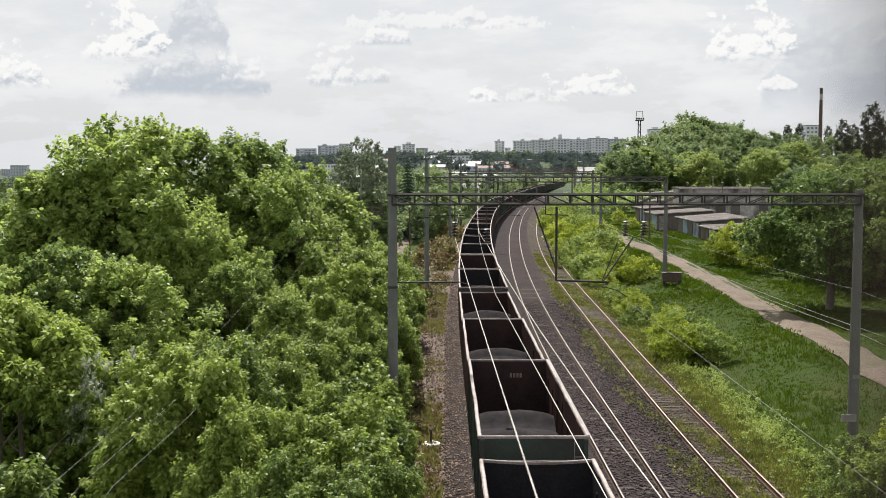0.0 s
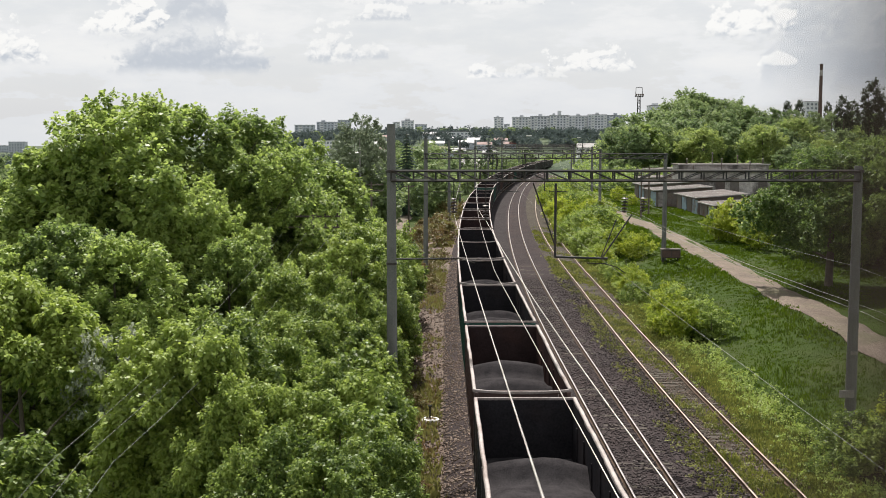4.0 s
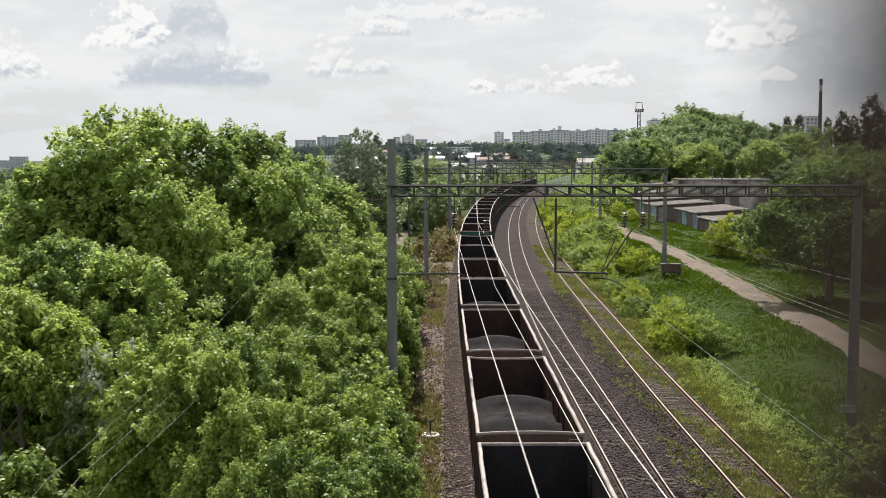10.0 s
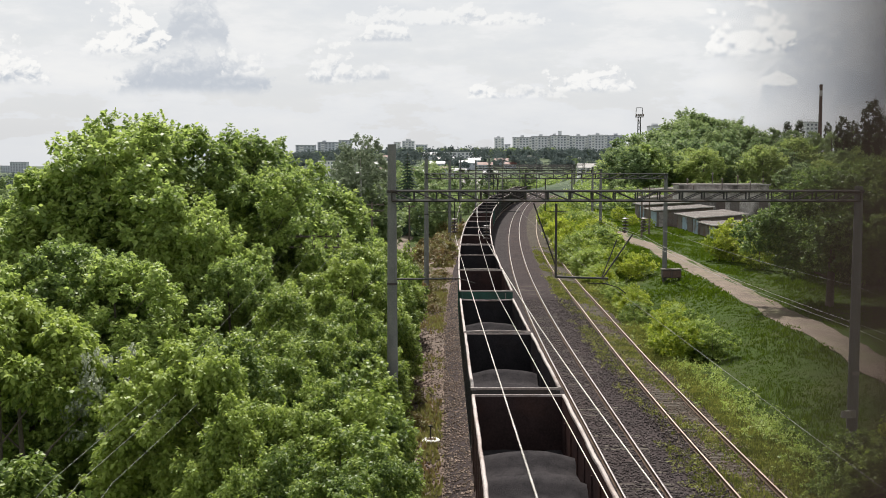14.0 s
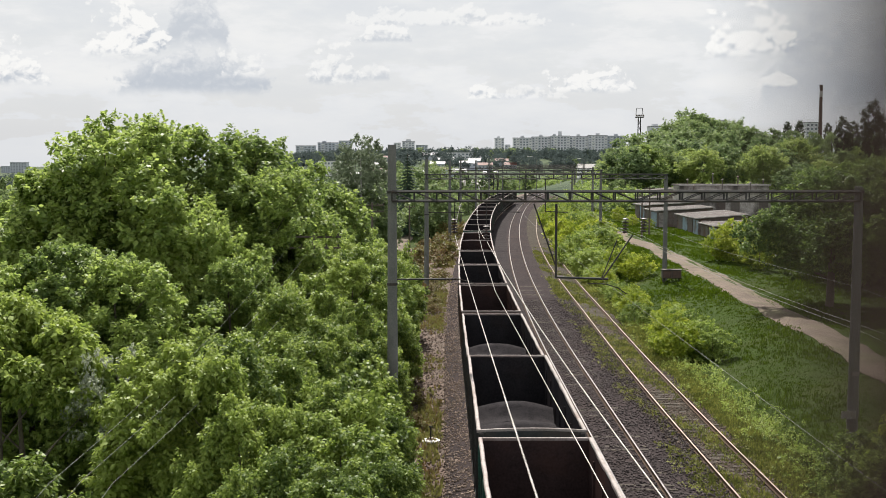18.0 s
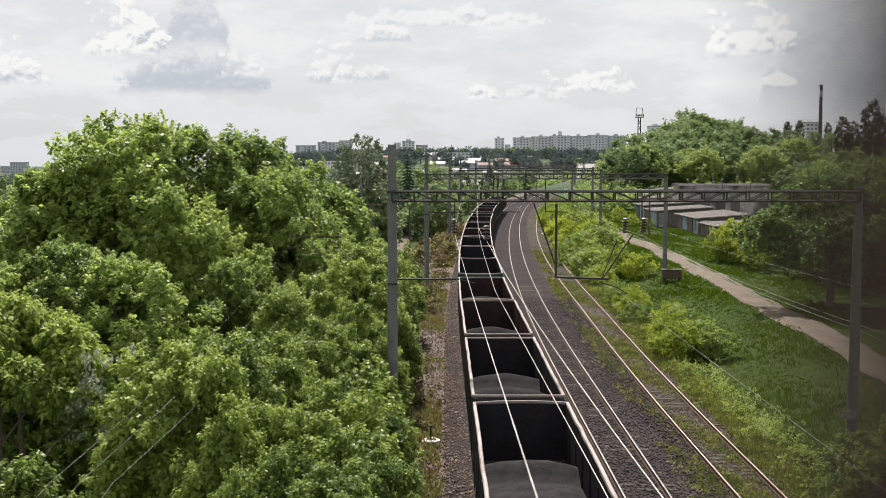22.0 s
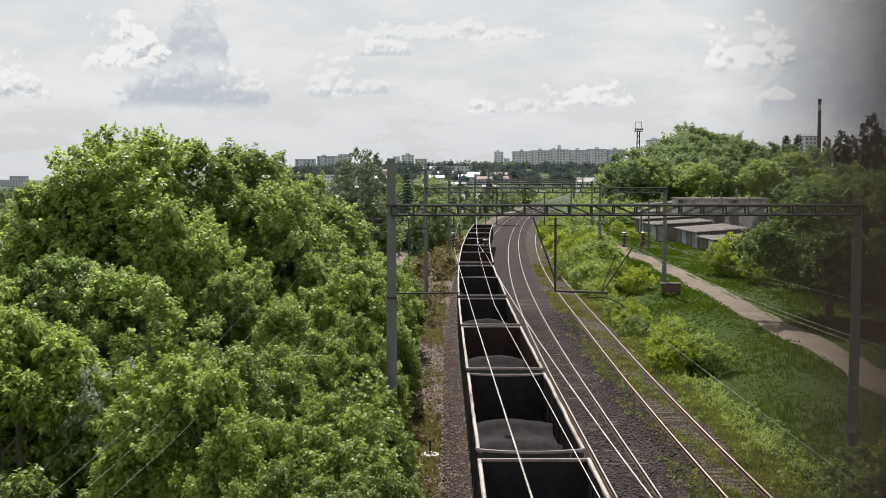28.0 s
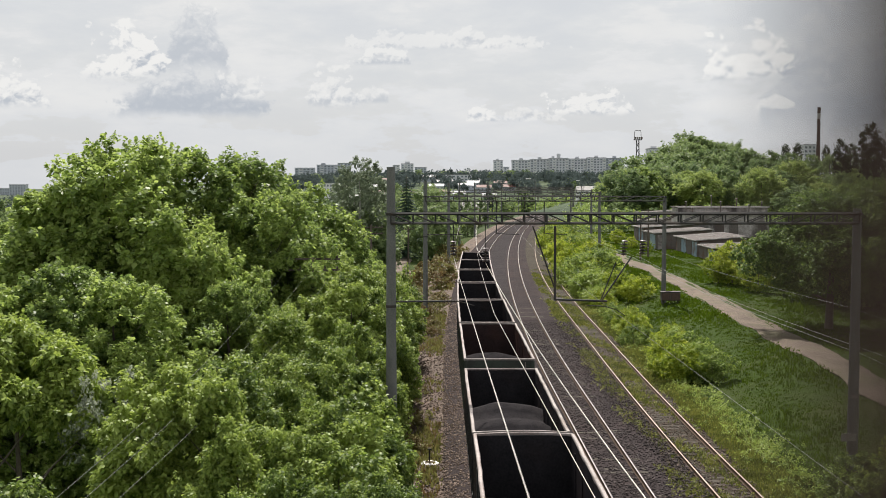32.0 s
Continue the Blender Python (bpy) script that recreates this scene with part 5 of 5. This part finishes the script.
def lamp_pole(x, y, top):
    p = thing("street_lamp", "tall street lamp with a pale head", "street lamp", "lamps by the station", at=pose(x, y, 0))
    part("pole", rod([(0, 0, gz(x, y) - 0.3), (0, 0, top)], [0.14, 0.08], 8), M_CONCRETE, p)
    part("arm", rod([(0, 0, top), (-0.8, 0, top + 0.5), (-1.6, 0, top + 0.6)], 0.06, 6), M_CABLE, p)
    part("head", block(-3.0, -1.4, -0.3, 0.3, top + 0.5, top + 0.8, 0.08), M_WHITE, p)


lamp_pole(29, 350, 12.3)
lamp_pole(60, 480, 12.0)


def light_mast():
    x, y, top = 72.6, 420, 31.0
    m = thing("light_mast", "tall lattice floodlight mast with a platform", "light mast", at=pose(x, y, 0))
    z0 = gz(x, y) - 0.5
    for sx in (-1, 1):
        for sy in (-1, 1):
            part("leg", rod([(sx * 0.75, sy * 0.75, z0), (sx * 0.4, sy * 0.4, 27.5)], 0.11, 5), M_STEEL, m)
    for i in range(9):
        za, zb = z0 + (27.0 - z0) * i / 9, z0 + (27.0 - z0) * (i + 1) / 9
        wa, wb = 0.75 - 0.35 * i / 9, 0.75 - 0.35 * (i + 1) / 9
        part("lacing", rod([(-wa, -wa, za), (wb, -wb, zb)], 0.07, 4), M_STEEL, m)
        part("lacing", rod([(wa, wa, za), (-wb, wb, zb)], 0.07, 4), M_STEEL, m)
    part("platform", block(-1.4, 1.4, -1.4, 1.4, 27.5, 27.75), M_STEEL, m)
    for sx in (-1.2, -0.4, 0.4, 1.2):
        part("floodlight", block(sx - 0.3, sx + 0.3, -1.6, -1.1, 27.9, 28.6, 0.05), M_SHEET, m)
    for sx in (-1.3, 1.3):
        part("hoop_post", rod([(sx, 0, 27.7), (sx * 0.85, 0, top)], 0.1, 5), M_STEEL, m)
    part("hoop_bar", rod([(-1.1, 0, top), (1.1, 0, top)], 0.1, 5), M_STEEL, m)


light_mast()


def chimney():
    x, y = 232.5, 700.0
    c = thing("chimney", "tall red brick factory chimney with a pale band", "chimney", at=pose(x, y, 0))
    z0 = gz(x, y) - 1
    part("shaft", rod([(0, 0, z0), (0, 0, 51.0)], [1.4, 0.95], 20), M_BRICK, c)
    part("band", rod([(0, 0, 51.0), (0, 0, 54.6)], [0.96, 0.94], 20), M_PANEL, c)
    part("rim", rod([(0, 0, 54.6), (0, 0, 57.6), (0, 0, 58.2)], [0.94, 1.0, 1.12], 20), M_BRICK, c)


chimney()

# ---- the town on the ridge ----
# wall and window tones are raised to stand in for distance haze
M_WALL = mat("haze-paled grey panel wall", (0.60, 0.615, 0.64), (0.74, 0.75, 0.77), 0.9, 0, 0.05, 0.6, 0, stain=(0.5, 0.51, 0.54), amount=0.3)
M_WALL2 = mat("blue-grey panel wall", (0.42, 0.45, 0.50), (0.54, 0.57, 0.62), 0.9, 0, 0.05, 0.6, 0, stain=(0.38, 0.4, 0.44), amount=0.3)
M_WALL3 = mat("white rendered wall", (0.70, 0.70, 0.69), (0.82, 0.82, 0.80), 0.9, 0, 0.05, 0.6, 0, stain=(0.6, 0.6, 0.58), amount=0.3)
M_PANE = mat("haze-lightened window glass", (0.16, 0.18, 0.21), (0.27, 0.30, 0.34), 0.15, 0, 0.3, 2, 0, per_piece=0.4)
M_TIN = mat("dark tin roof", (0.13, 0.13, 0.14), (0.2, 0.2, 0.21), 0.6, 0.2, 0.1, 1, 0)
M_REDROOF = mat("red sheet roof", (0.14, 0.06, 0.05), (0.2, 0.09, 0.075), 0.7, 0, 0.1, 1, 0)


def shared(name, me, parent, at):
    ob = new(name, me)
    ob.parent = parent
    ob.matrix_basis = at
    return ob


def flats(x0, x1, y, top, floors, cols, wall, label, deep=12.0, balconies=True, extra=()):
    b = thing("apartment_building", label, "apartment building", "town on the ridge", at=pose(x0, y, 0))
    w = x1 - x0
    z0 = top - floors * 2.95 - 1.2
    part("wall", block(0, w, 0, deep, min(z0, gz((x0 + x1) / 2, y)) - 6, top - 0.4), wall, b)
    roof = part("roof", block(-0.3, w + 0.3, -0.3, deep + 0.3, top - 0.4, top), M_TIN, b)
    for f, ww, hh in extra:
        part("roof_hut", block(w * f - ww / 2, w * f + ww / 2, 3, 8, top, top + hh), wall, roof)
    pw, ph = w / cols * 0.52, 1.55
    bm = block(-pw / 2, pw / 2, -0.12, -0.02, 0, ph)
    me = bpy.data.meshes.new("window")
    bm.to_mesh(me), bm.free()
    me.materials.append(M_PANE)
    bm = block(-pw * 0.85, pw * 0.85, -1.1, -0.02, -0.35, 0.75)
    mb = bpy.data.meshes.new("balcony")
    bm.to_mesh(mb), bm.free()
    mb.materials.append(M_WALL3)
    for f in range(floors):
        for c in range(cols):
            at = pose((c + 0.5) * w / cols, 0, z0 + 1.1 + f * 2.95)
            shared("window", me, b, at)
            if balconies and c % 4 == 1:
                shared("balcony", mb, b, at)
    return b


def town():
    long_ = "long pale nine-storey panel apartment block on the ridge"
    x, tops = 80.6, (38.4, 39.6, 40.6, 40.0, 41.2, 40.6)
    for i, t in enumerate(tops):
        w = 21.6
        flats(x, x + w - 0.2, 1300 + (i % 2) * 4, t, 9, 6, M_WALL if i < 5 else M_WALL2, long_, extra=((0.5, 4, 2.2),) if i != 2 else ((0.5, 4, 5.0), (0.2, 3, 2)))
        x += w
    flats(-188, -163, 1450, 31.5, 7, 5, M_WALL2, "grey apartment block on the ridge")
    flats(-161, -134, 1460, 35.5, 8, 6, M_WALL2, "grey apartment block on the ridge", extra=((0.3, 5, 2),))
    flats(-132, -116, 1440, 37.5, 9, 4, M_WALL2, "grey apartment block on the ridge")
    flats(-50, -35, 1400, 36.0, 9, 4, M_WALL, "pale apartment tower on the ridge", extra=((0.5, 6, 2.5),))
    flats(-33.5, -19, 1410, 31.5, 7, 4, M_WALL2, "grey apartment tower on the ridge")
    flats(-60, -52, 1390, 34.0, 8, 2, M_WALL, "narrow pale apartment tower on the ridge")
    flats(62, 73, 1350, 39.0, 10, 3, M_WALL, "narrow pale apartment tower on the ridge", extra=((0.4, 3, 2),))
    flats(74, 80, 1345, 31.0, 7, 2, M_WALL2, "grey apartment block on the ridge")
    flats(-840, -808, 2200, 9.5, 7, 6, M_WALL2, "hazy apartment tower far off", 14, False)
    flats(-870, -842, 2230, 2.0, 5, 6, M_WALL2, "hazy apartment block far off", 14, False)
    flats(146, 160, 800, 36.2, 6, 4, M_WALL, "pale apartment block behind the wooded hill", extra=((0.3, 4, 1.5),))
    flats(199, 212, 850, 42.0, 7, 4, M_WALL2, "grey apartment block behind the wooded hill")
    flats(212.5, 226, 858, 39.8, 7, 4, M_WALL2, "grey apartment block behind the wooded hill")
    flats(275, 287, 860, 41.0, 6, 4, M_WALL, "pale apartment block behind poplars", balconies=False)
    flats(-10, 30, 1120, 20.5, 3, 10, M_WALL, "low pale building on the slope", balconies=False)
    flats(-99, -82, 900, 12.0, 2, 7, M_WALL3, "low white building with dark openings", balconies=False)
    rnd = random.Random(3)
    for i in range(20):
        y = rnd.uniform(820, 1100)
        x = rnd.uniform(-0.075, 0.06) * y
        house(x, y, rnd.uniform(8, 15), rnd.uniform(3.5, 6.5), rnd.choice((M_WALL, M_WALL2, M_WALL2)), rnd.choice((M_TIN, M_TIN, M_REDROOF)))
    house(77, 600, 10, 4.2, M_WALL3, M_EDGE, "white-roofed railway building beside the line")
    house(10.5, 450, 12, 3.6, M_WALL3, M_EDGE, "bright low building beside the line")
    house(-3.5, 430, 9, 3.0, M_WALL3, M_REDROOF, "small house with a red roof")


def house(x, y, w, h, wall, roof, label="small town house with a pitched roof"):
    b = thing("house", label, "house", "town on the ridge", at=pose(x, y, gz(x, y)))
    part("wall", block(-w / 2, w / 2, 0, 8, -3, h), wall, b)
    bm = bmesh.new()
    vs = [bm.verts.new(p) for p in ((-w / 2 - 0.4, -0.5, h), (w / 2 + 0.4, -0.5, h), (w / 2 + 0.4, 8.5, h), (-w / 2 - 0.4, 8.5, h), (-w / 2 - 0.4, 4, h + 2.2), (w / 2 + 0.4, 4, h + 2.2))]
    for q in ((0, 1, 5, 4), (2, 3, 4, 5), (1, 2, 5), (3, 0, 4), (3, 2, 1, 0)):
        bm.faces.new([vs[i] for i in q])
    part("roof", bm, roof, b)
    n = max(2, int(w / 3))
    for i in range(n):
        part("window", block(-w / 2 + (i + 0.3) * w / n, -w / 2 + (i + 0.7) * w / n, -0.1, -0.01, h - 2.2, h - 0.8), M_PANE, b)


town()


def footpath():
    """A patch of trodden pale earth left of the line, between the trees."""
    v, f = [], []
    for i in range(12):
        y = 150 + i * 4
        for o in (-1.6, 0, 1.6):
            x = -6.2 + 0.5 * math.sin(i) + o - 0.08 * i
            v.append((x, y, gz(x, y) + 0.05))
    for i in range(11):
        for j in (0, 1):
            a = i * 3 + j
            f.append((a, a + 1, a + 4, a + 3))
    tagged(raw("footpath", v, f, M_ROAD, smooth=True), "pale trodden earth path among trees", "path", kind="structure")


footpath()

# ---- a passing bird ----
M_FEATHER = mat("grey feathers", (0.03, 0.03, 0.035), (0.08, 0.08, 0.085), 0.8, 0, 12, 60, 0.1)


def make_bird():
    b = thing("bird", "dark grey bird in flight with spread wings", "bird")
    part("body", rod([(-0.19, 0, 0), (-0.1, 0, 0.005), (0.02, 0, 0.01), (0.1, 0, 0.015), (0.15, 0, 0.03), (0.19, 0, 0.035)], [0.015, 0.05, 0.07, 0.055, 0.035, 0.03], 10), M_FEATHER, b, smooth=True)
    part("head", rod([(0.17, 0, 0.035), (0.21, 0, 0.045), (0.24, 0, 0.04), (0.28, 0, 0.03)], [0.025, 0.034, 0.025, 0.004], 8), M_FEATHER, b, smooth=True)
    bm = bmesh.new()
    for s in (-1, 1):
        a = [bm.verts.new(p) for p in ((-0.15, 0, 0), (-0.17, s * 0.03, 0), (-0.36, s * 0.075, -0.004), (-0.37, 0, 0))]
        bm.faces.new(a if s > 0 else a[::-1])
    bmesh.ops.solidify(bm, geom=bm.faces[:], thickness=0.008)
    part("tail", bm, M_FEATHER, b)
    wings = []
    for s in (-1, 1):
        bm = bmesh.new()
        pts = [(0.11, 0), (0.14, 0.14), (0.10, 0.26), (0.0, 0.42), (-0.05, 0.41), (-0.06, 0.28), (-0.08, 0.14), (-0.09, 0)]
        vs = [bm.verts.new((x, s * y, 0.02 * math.sin(y * 7))) for x, y in pts]
        bm.faces.new(vs if s > 0 else vs[::-1])
        bmesh.ops.solidify(bm, geom=bm.faces[:], thickness=0.012)
        w = part("wing", bm, M_FEATHER, b)
        wings.append((s, w))
    return b, wings


BIRD, WINGS = make_bird()

# ---- grass, weeds and stones ----


def blades(name, spots, z, high, wide, material, label, category, rng, per=4):
    """Tufts of bent blades, joined, for what nobody could count."""
    k = len(spots) * per
    base = np.repeat(np.column_stack([spots, z]), per, 0) + rng.normal(size=(k, 3)) * [0.09, 0.09, 0]
    wide = np.repeat(np.broadcast_to(wide, len(spots)), per)
    a = rng.uniform(0, 6.283, k)
    h = np.repeat(high * (0.5 + rng.random(len(spots))), per) * (0.7 + 0.5 * rng.random(k))
    side = np.stack([np.cos(a), np.sin(a), 0 * a], -1) * (wide * (0.6 + 0.8 * rng.random(k)))[:, None]
    lean = np.stack([-np.sin(a), np.cos(a), 0 * a], -1) * (h * rng.uniform(-0.7, 0.7, k))[:, None]
    up = np.stack([0 * h, 0 * h, h], -1)
    v = np.stack([base - side, base + side, base + lean * 0.5 + up * 0.65 + side * 0.6, base + lean + up], 1).reshape(-1, 3)
    ob = raw(name, v, np.arange(k * 4).reshape(-1, 4), material)
    return tagged(ob, label, category, kind="stuff")


def greenery():
    rng = np.random.default_rng(21)
    # meadow, thinning out with distance
    y = 36 + (rng.random(64000) ** 1.6) * 215
    x = line_x(np.minimum(y, 130)) + rng.uniform(10.6, 36, len(y)) * (1 + 0.003 * (y - 36))
    road_x = np.interp(y, [15, 40, 60, 72, 82, 103, 120, 140, 185], [20.5, 22.2, 23.3, 23.8, 24.0, 25.2, 25.8, 26.3, 26.2])
    keep = np.abs(x - road_x) > 1.0 + 0.7 * rng.random(len(y)) ** 0.5
    x, y = x[keep], y[keep]
    tall = 0.09 + 0.11 * (np.sin(x * 0.6 + 2 * np.sin(y * 0.21)) * 0.5 + 0.5)
    blades("grass", np.column_stack([x, y]), ground_z(x, y) - 0.03, tall, 0.016 + 0.0006 * (y - 36), L_GRASS, "long green meadow grass beside the tracks", "grass", rng, 5)
    # leafy weeds along and between the siding rails
    n = 36000
    y = 34 + rng.random(n) ** 1.4 * 120
    u = np.where(rng.random(n) < 0.35, rng.normal(2.1, 0.6, n), rng.uniform(-1.9, 2.0, n))
    patch = np.sin(y * 0.55 + u * 2) + np.sin(y * 0.19 + 1.0) + rng.normal(size=n) * 0.9
    keep = ((patch > 0.55 - 0.5 * (np.abs(u + 1.25) < 0.35)) | (u > 1.5)) & (np.abs(np.abs(u) - 0.795) > 0.1)
    keep &= (u > 1.3) | (rng.random(n) < 0.85 + 0.15 * step(y, 60, 100))
    x, y = siding_x(y[keep]) + u[keep], y[keep]
    blades("weeds", np.column_stack([x, y]), np.full(len(x), -0.26), np.full(len(x), 0.12), 0.035, L_WEED, "yellow-green weeds between old rails", "weeds", rng, 4)
    n = 2600
    y = 34 + rng.random(n) ** 1.5 * 120
    x = siding_x(y) + rng.normal(2.9, 0.8, n)
    r = rng.uniform(0.12, 0.34, n)
    v, f = leaf_cloud(rng, np.stack([x, y, ground_z(x, y) + r * 0.5], -1), np.stack([r * 1.2, r * 1.2, r], -1), 95000, 0.085, 0.5, 4, 0.42)
    tagged(raw("verge_plants", v, f, L_BRIGHT), "leafy fresh green plants along the siding", "weeds", kind="stuff")
    n = 1500
    y = 34 + rng.random(n) ** 1.3 * 90
    u = rng.uniform(-2.3, 1.6, n)
    keep = (np.sin(y * 0.55 + u * 2) + np.sin(y * 0.19 + 1.0) > -0.4) & (np.abs(np.abs(u) - 0.795) > 0.16)
    x, y = siding_x(y[keep]) + u[keep], y[keep]
    r = rng.uniform(0.05, 0.16, len(x))
    v, f = leaf_cloud(rng, np.stack([x, y, r * 0.4 - 0.26], -1), np.stack([r * 1.5, r * 1.5, r], -1), 26000, 0.055, 0.5, 4, 0.42)
    tagged(raw("siding_weeds", v, f, L_WEED), "small leafy weeds between old rails", "weeds", kind="stuff")
    n = 5000
    y = 30 + rng.random(n) ** 1.3 * 110
    x = line_x(y) - np.abs(rng.normal(0, 1.1, n)) * 1.0 - 2.7
    patch = np.sin(y * 0.4) + np.sin(y * 0.13 + 2) + rng.normal(size=n) * 0.6
    x, y = x[patch > 0.3], y[patch > 0.3]
    blades("shoulder_weeds", np.column_stack([x, y]), np.full(len(x), -0.5), np.full(len(x), 0.2), 0.06, L_DRY, "dry weeds on the gravel shoulder", "weeds", rng, 4)


greenery()


def stones(name, n, ulo, uhi, ylo, yhi, z, size, material, label, seed):
    """Loose crushed stone, joined: small jagged lumps half sunk in the bed."""
    rng = np.random.default_rng(seed)
    y = ylo + rng.random(n) ** 1.25 * (yhi - ylo)
    x = line_x(y) + rng.uniform(ulo, uhi, n)
    s = size * (0.55 + rng.random(n))
    corner = np.array([(1, 0, 0), (0, 1, 0), (-1, 0, 0), (0, -1, 0), (0, 0, 1), (0, 0, -1)], float)
    v = corner[None] * (0.6 + 0.8 * rng.random((n, 6, 1))) + rng.normal(size=(n, 6, 3)) * 0.18
    a = rng.uniform(0, 6.283, n)
    r = np.stack([np.stack([np.cos(a), -np.sin(a)], -1), np.stack([np.sin(a), np.cos(a)], -1)], 1)
    v[:, :, :2] = np.einsum("nij,nkj->nki", r, v[:, :, :2])
    v = v * s[:, None, None] * np.array([1, 1, 0.7]) + np.stack([x, y, z(x - line_x(y)) if callable(z) else np.full(n, z)], -1)[:, None]
    tri = np.array([(0, 1, 4), (1, 2, 4), (2, 3, 4), (3, 0, 4), (1, 0, 5), (2, 1, 5), (3, 2, 5), (0, 3, 5)])
    f = (np.arange(n)[:, None, None] * 6 + tri[None]).reshape(-1, 3)
    tagged(raw(name, v.reshape(-1, 3), f, material), label, "gravel", kind="stuff")


M_STONE = mat("broken stone", (0.032, 0.026, 0.026), (0.096, 0.077, 0.075), 0.95, 0, 1.0, 6, 0.2, 0.02, per_piece=0.5, spec=0.2)
M_BROWNSTONE = mat("brown broken stone", (0.09, 0.065, 0.05), (0.22, 0.17, 0.14), 0.95, 0, 1.0, 6, 0.2, 0.02, per_piece=0.7, spec=0.2)
stones("loose_ballast", 19000, 1.1, 7.9, 35, 95, -0.19, 0.055, M_STONE, "loose grey crushed stone on the track bed", 4)
stones("loose_gravel", 5000, -4.6, -1.6, 34, 100, -0.44, 0.05, M_BROWNSTONE, "loose brown gravel on the shoulder", 5)

stones("siding_stones", 9000, 6.9, 10.4, 34, 85, -0.25, 0.045, M_BROWNSTONE, "loose earthy stone between the siding's rails", 8)
stones("slope_ballast", 5500, -2.75, -1.2, 33, 110, lambda u: np.interp(u, [-2.75, -2.0, -1.2], [-0.57, -0.23, -0.2]), 0.05, M_BROWNSTONE, "loose brown crushed stone on the bed's edge", 6)

# ---- sleepers, last ----


def sleepers():
    bm = bmesh.new()
    box(bm, -1.36, 1.36, -0.125, 0.125, -0.16, 0.0, 0.012)
    wood = bpy.data.meshes.new("sleeper")
    bm.to_mesh(wood), bm.free()
    wood.materials.append(M_SLEEPER)
    for owner, middle, z, y1, n in ((TRACK_THINGS[0], line_x, -0.212, 36, 60), (TRACK_THINGS[1], main_x, -0.206, 34, 130), (TRACK_THINGS[2], siding_x, -0.252, 34, 200)):
        rnd = random.Random(n)
        for i in range(n):
            y = y1 + i * 0.56
            sl = float(middle(y + 0.5) - middle(y - 0.5))
            x = float(middle(y))
            shared("sleeper", wood, owner, pose(x + rnd.uniform(-0.05, 0.05), y + rnd.uniform(-0.03, 0.03), z + rnd.uniform(-0.03, 0.022), 0, rnd.uniform(-0.6, 0.6), -math.degrees(sl) + rnd.uniform(-1.2, 1.2)))


sleepers()


def motions():
    for k, w in WAGONS:
        rows = []
        for t in range(33):
            x, y, head = on_line(45.2 + PITCH * (k + 0.5) - run(t))
            rows.append((t, pose(x, y, 0, 0, 0, -math.degrees(head))))
        walk(w, rows)
    # the bird crosses high and steadily from left to right
    walk(BIRD, [(t, pose(-8.0 + 17.6 * (t - 7), 40 + 0.02 * t, 14.2 + 1.9 * (1 - math.exp(-max(t - 6.5, 0) * 1.1)) - (0.5 if t <= 7 else 0), 0, -4, 0)) for t in (0, 4, 6, 6.5, 7, 7.5, 8, 8.5, 9, 16, 32)])
    for s, w in WINGS:
        beat = [(0, 8), (5.8, 8)] + [(6.0 + 0.12 * i, 62 if i % 2 else -15) for i in range(24)] + [(9.2, 8), (32, 8)]
        walk(w, [(t, pose(0, 0, 0.02, s * a, 0, 0)) for t, a in beat])


motions()
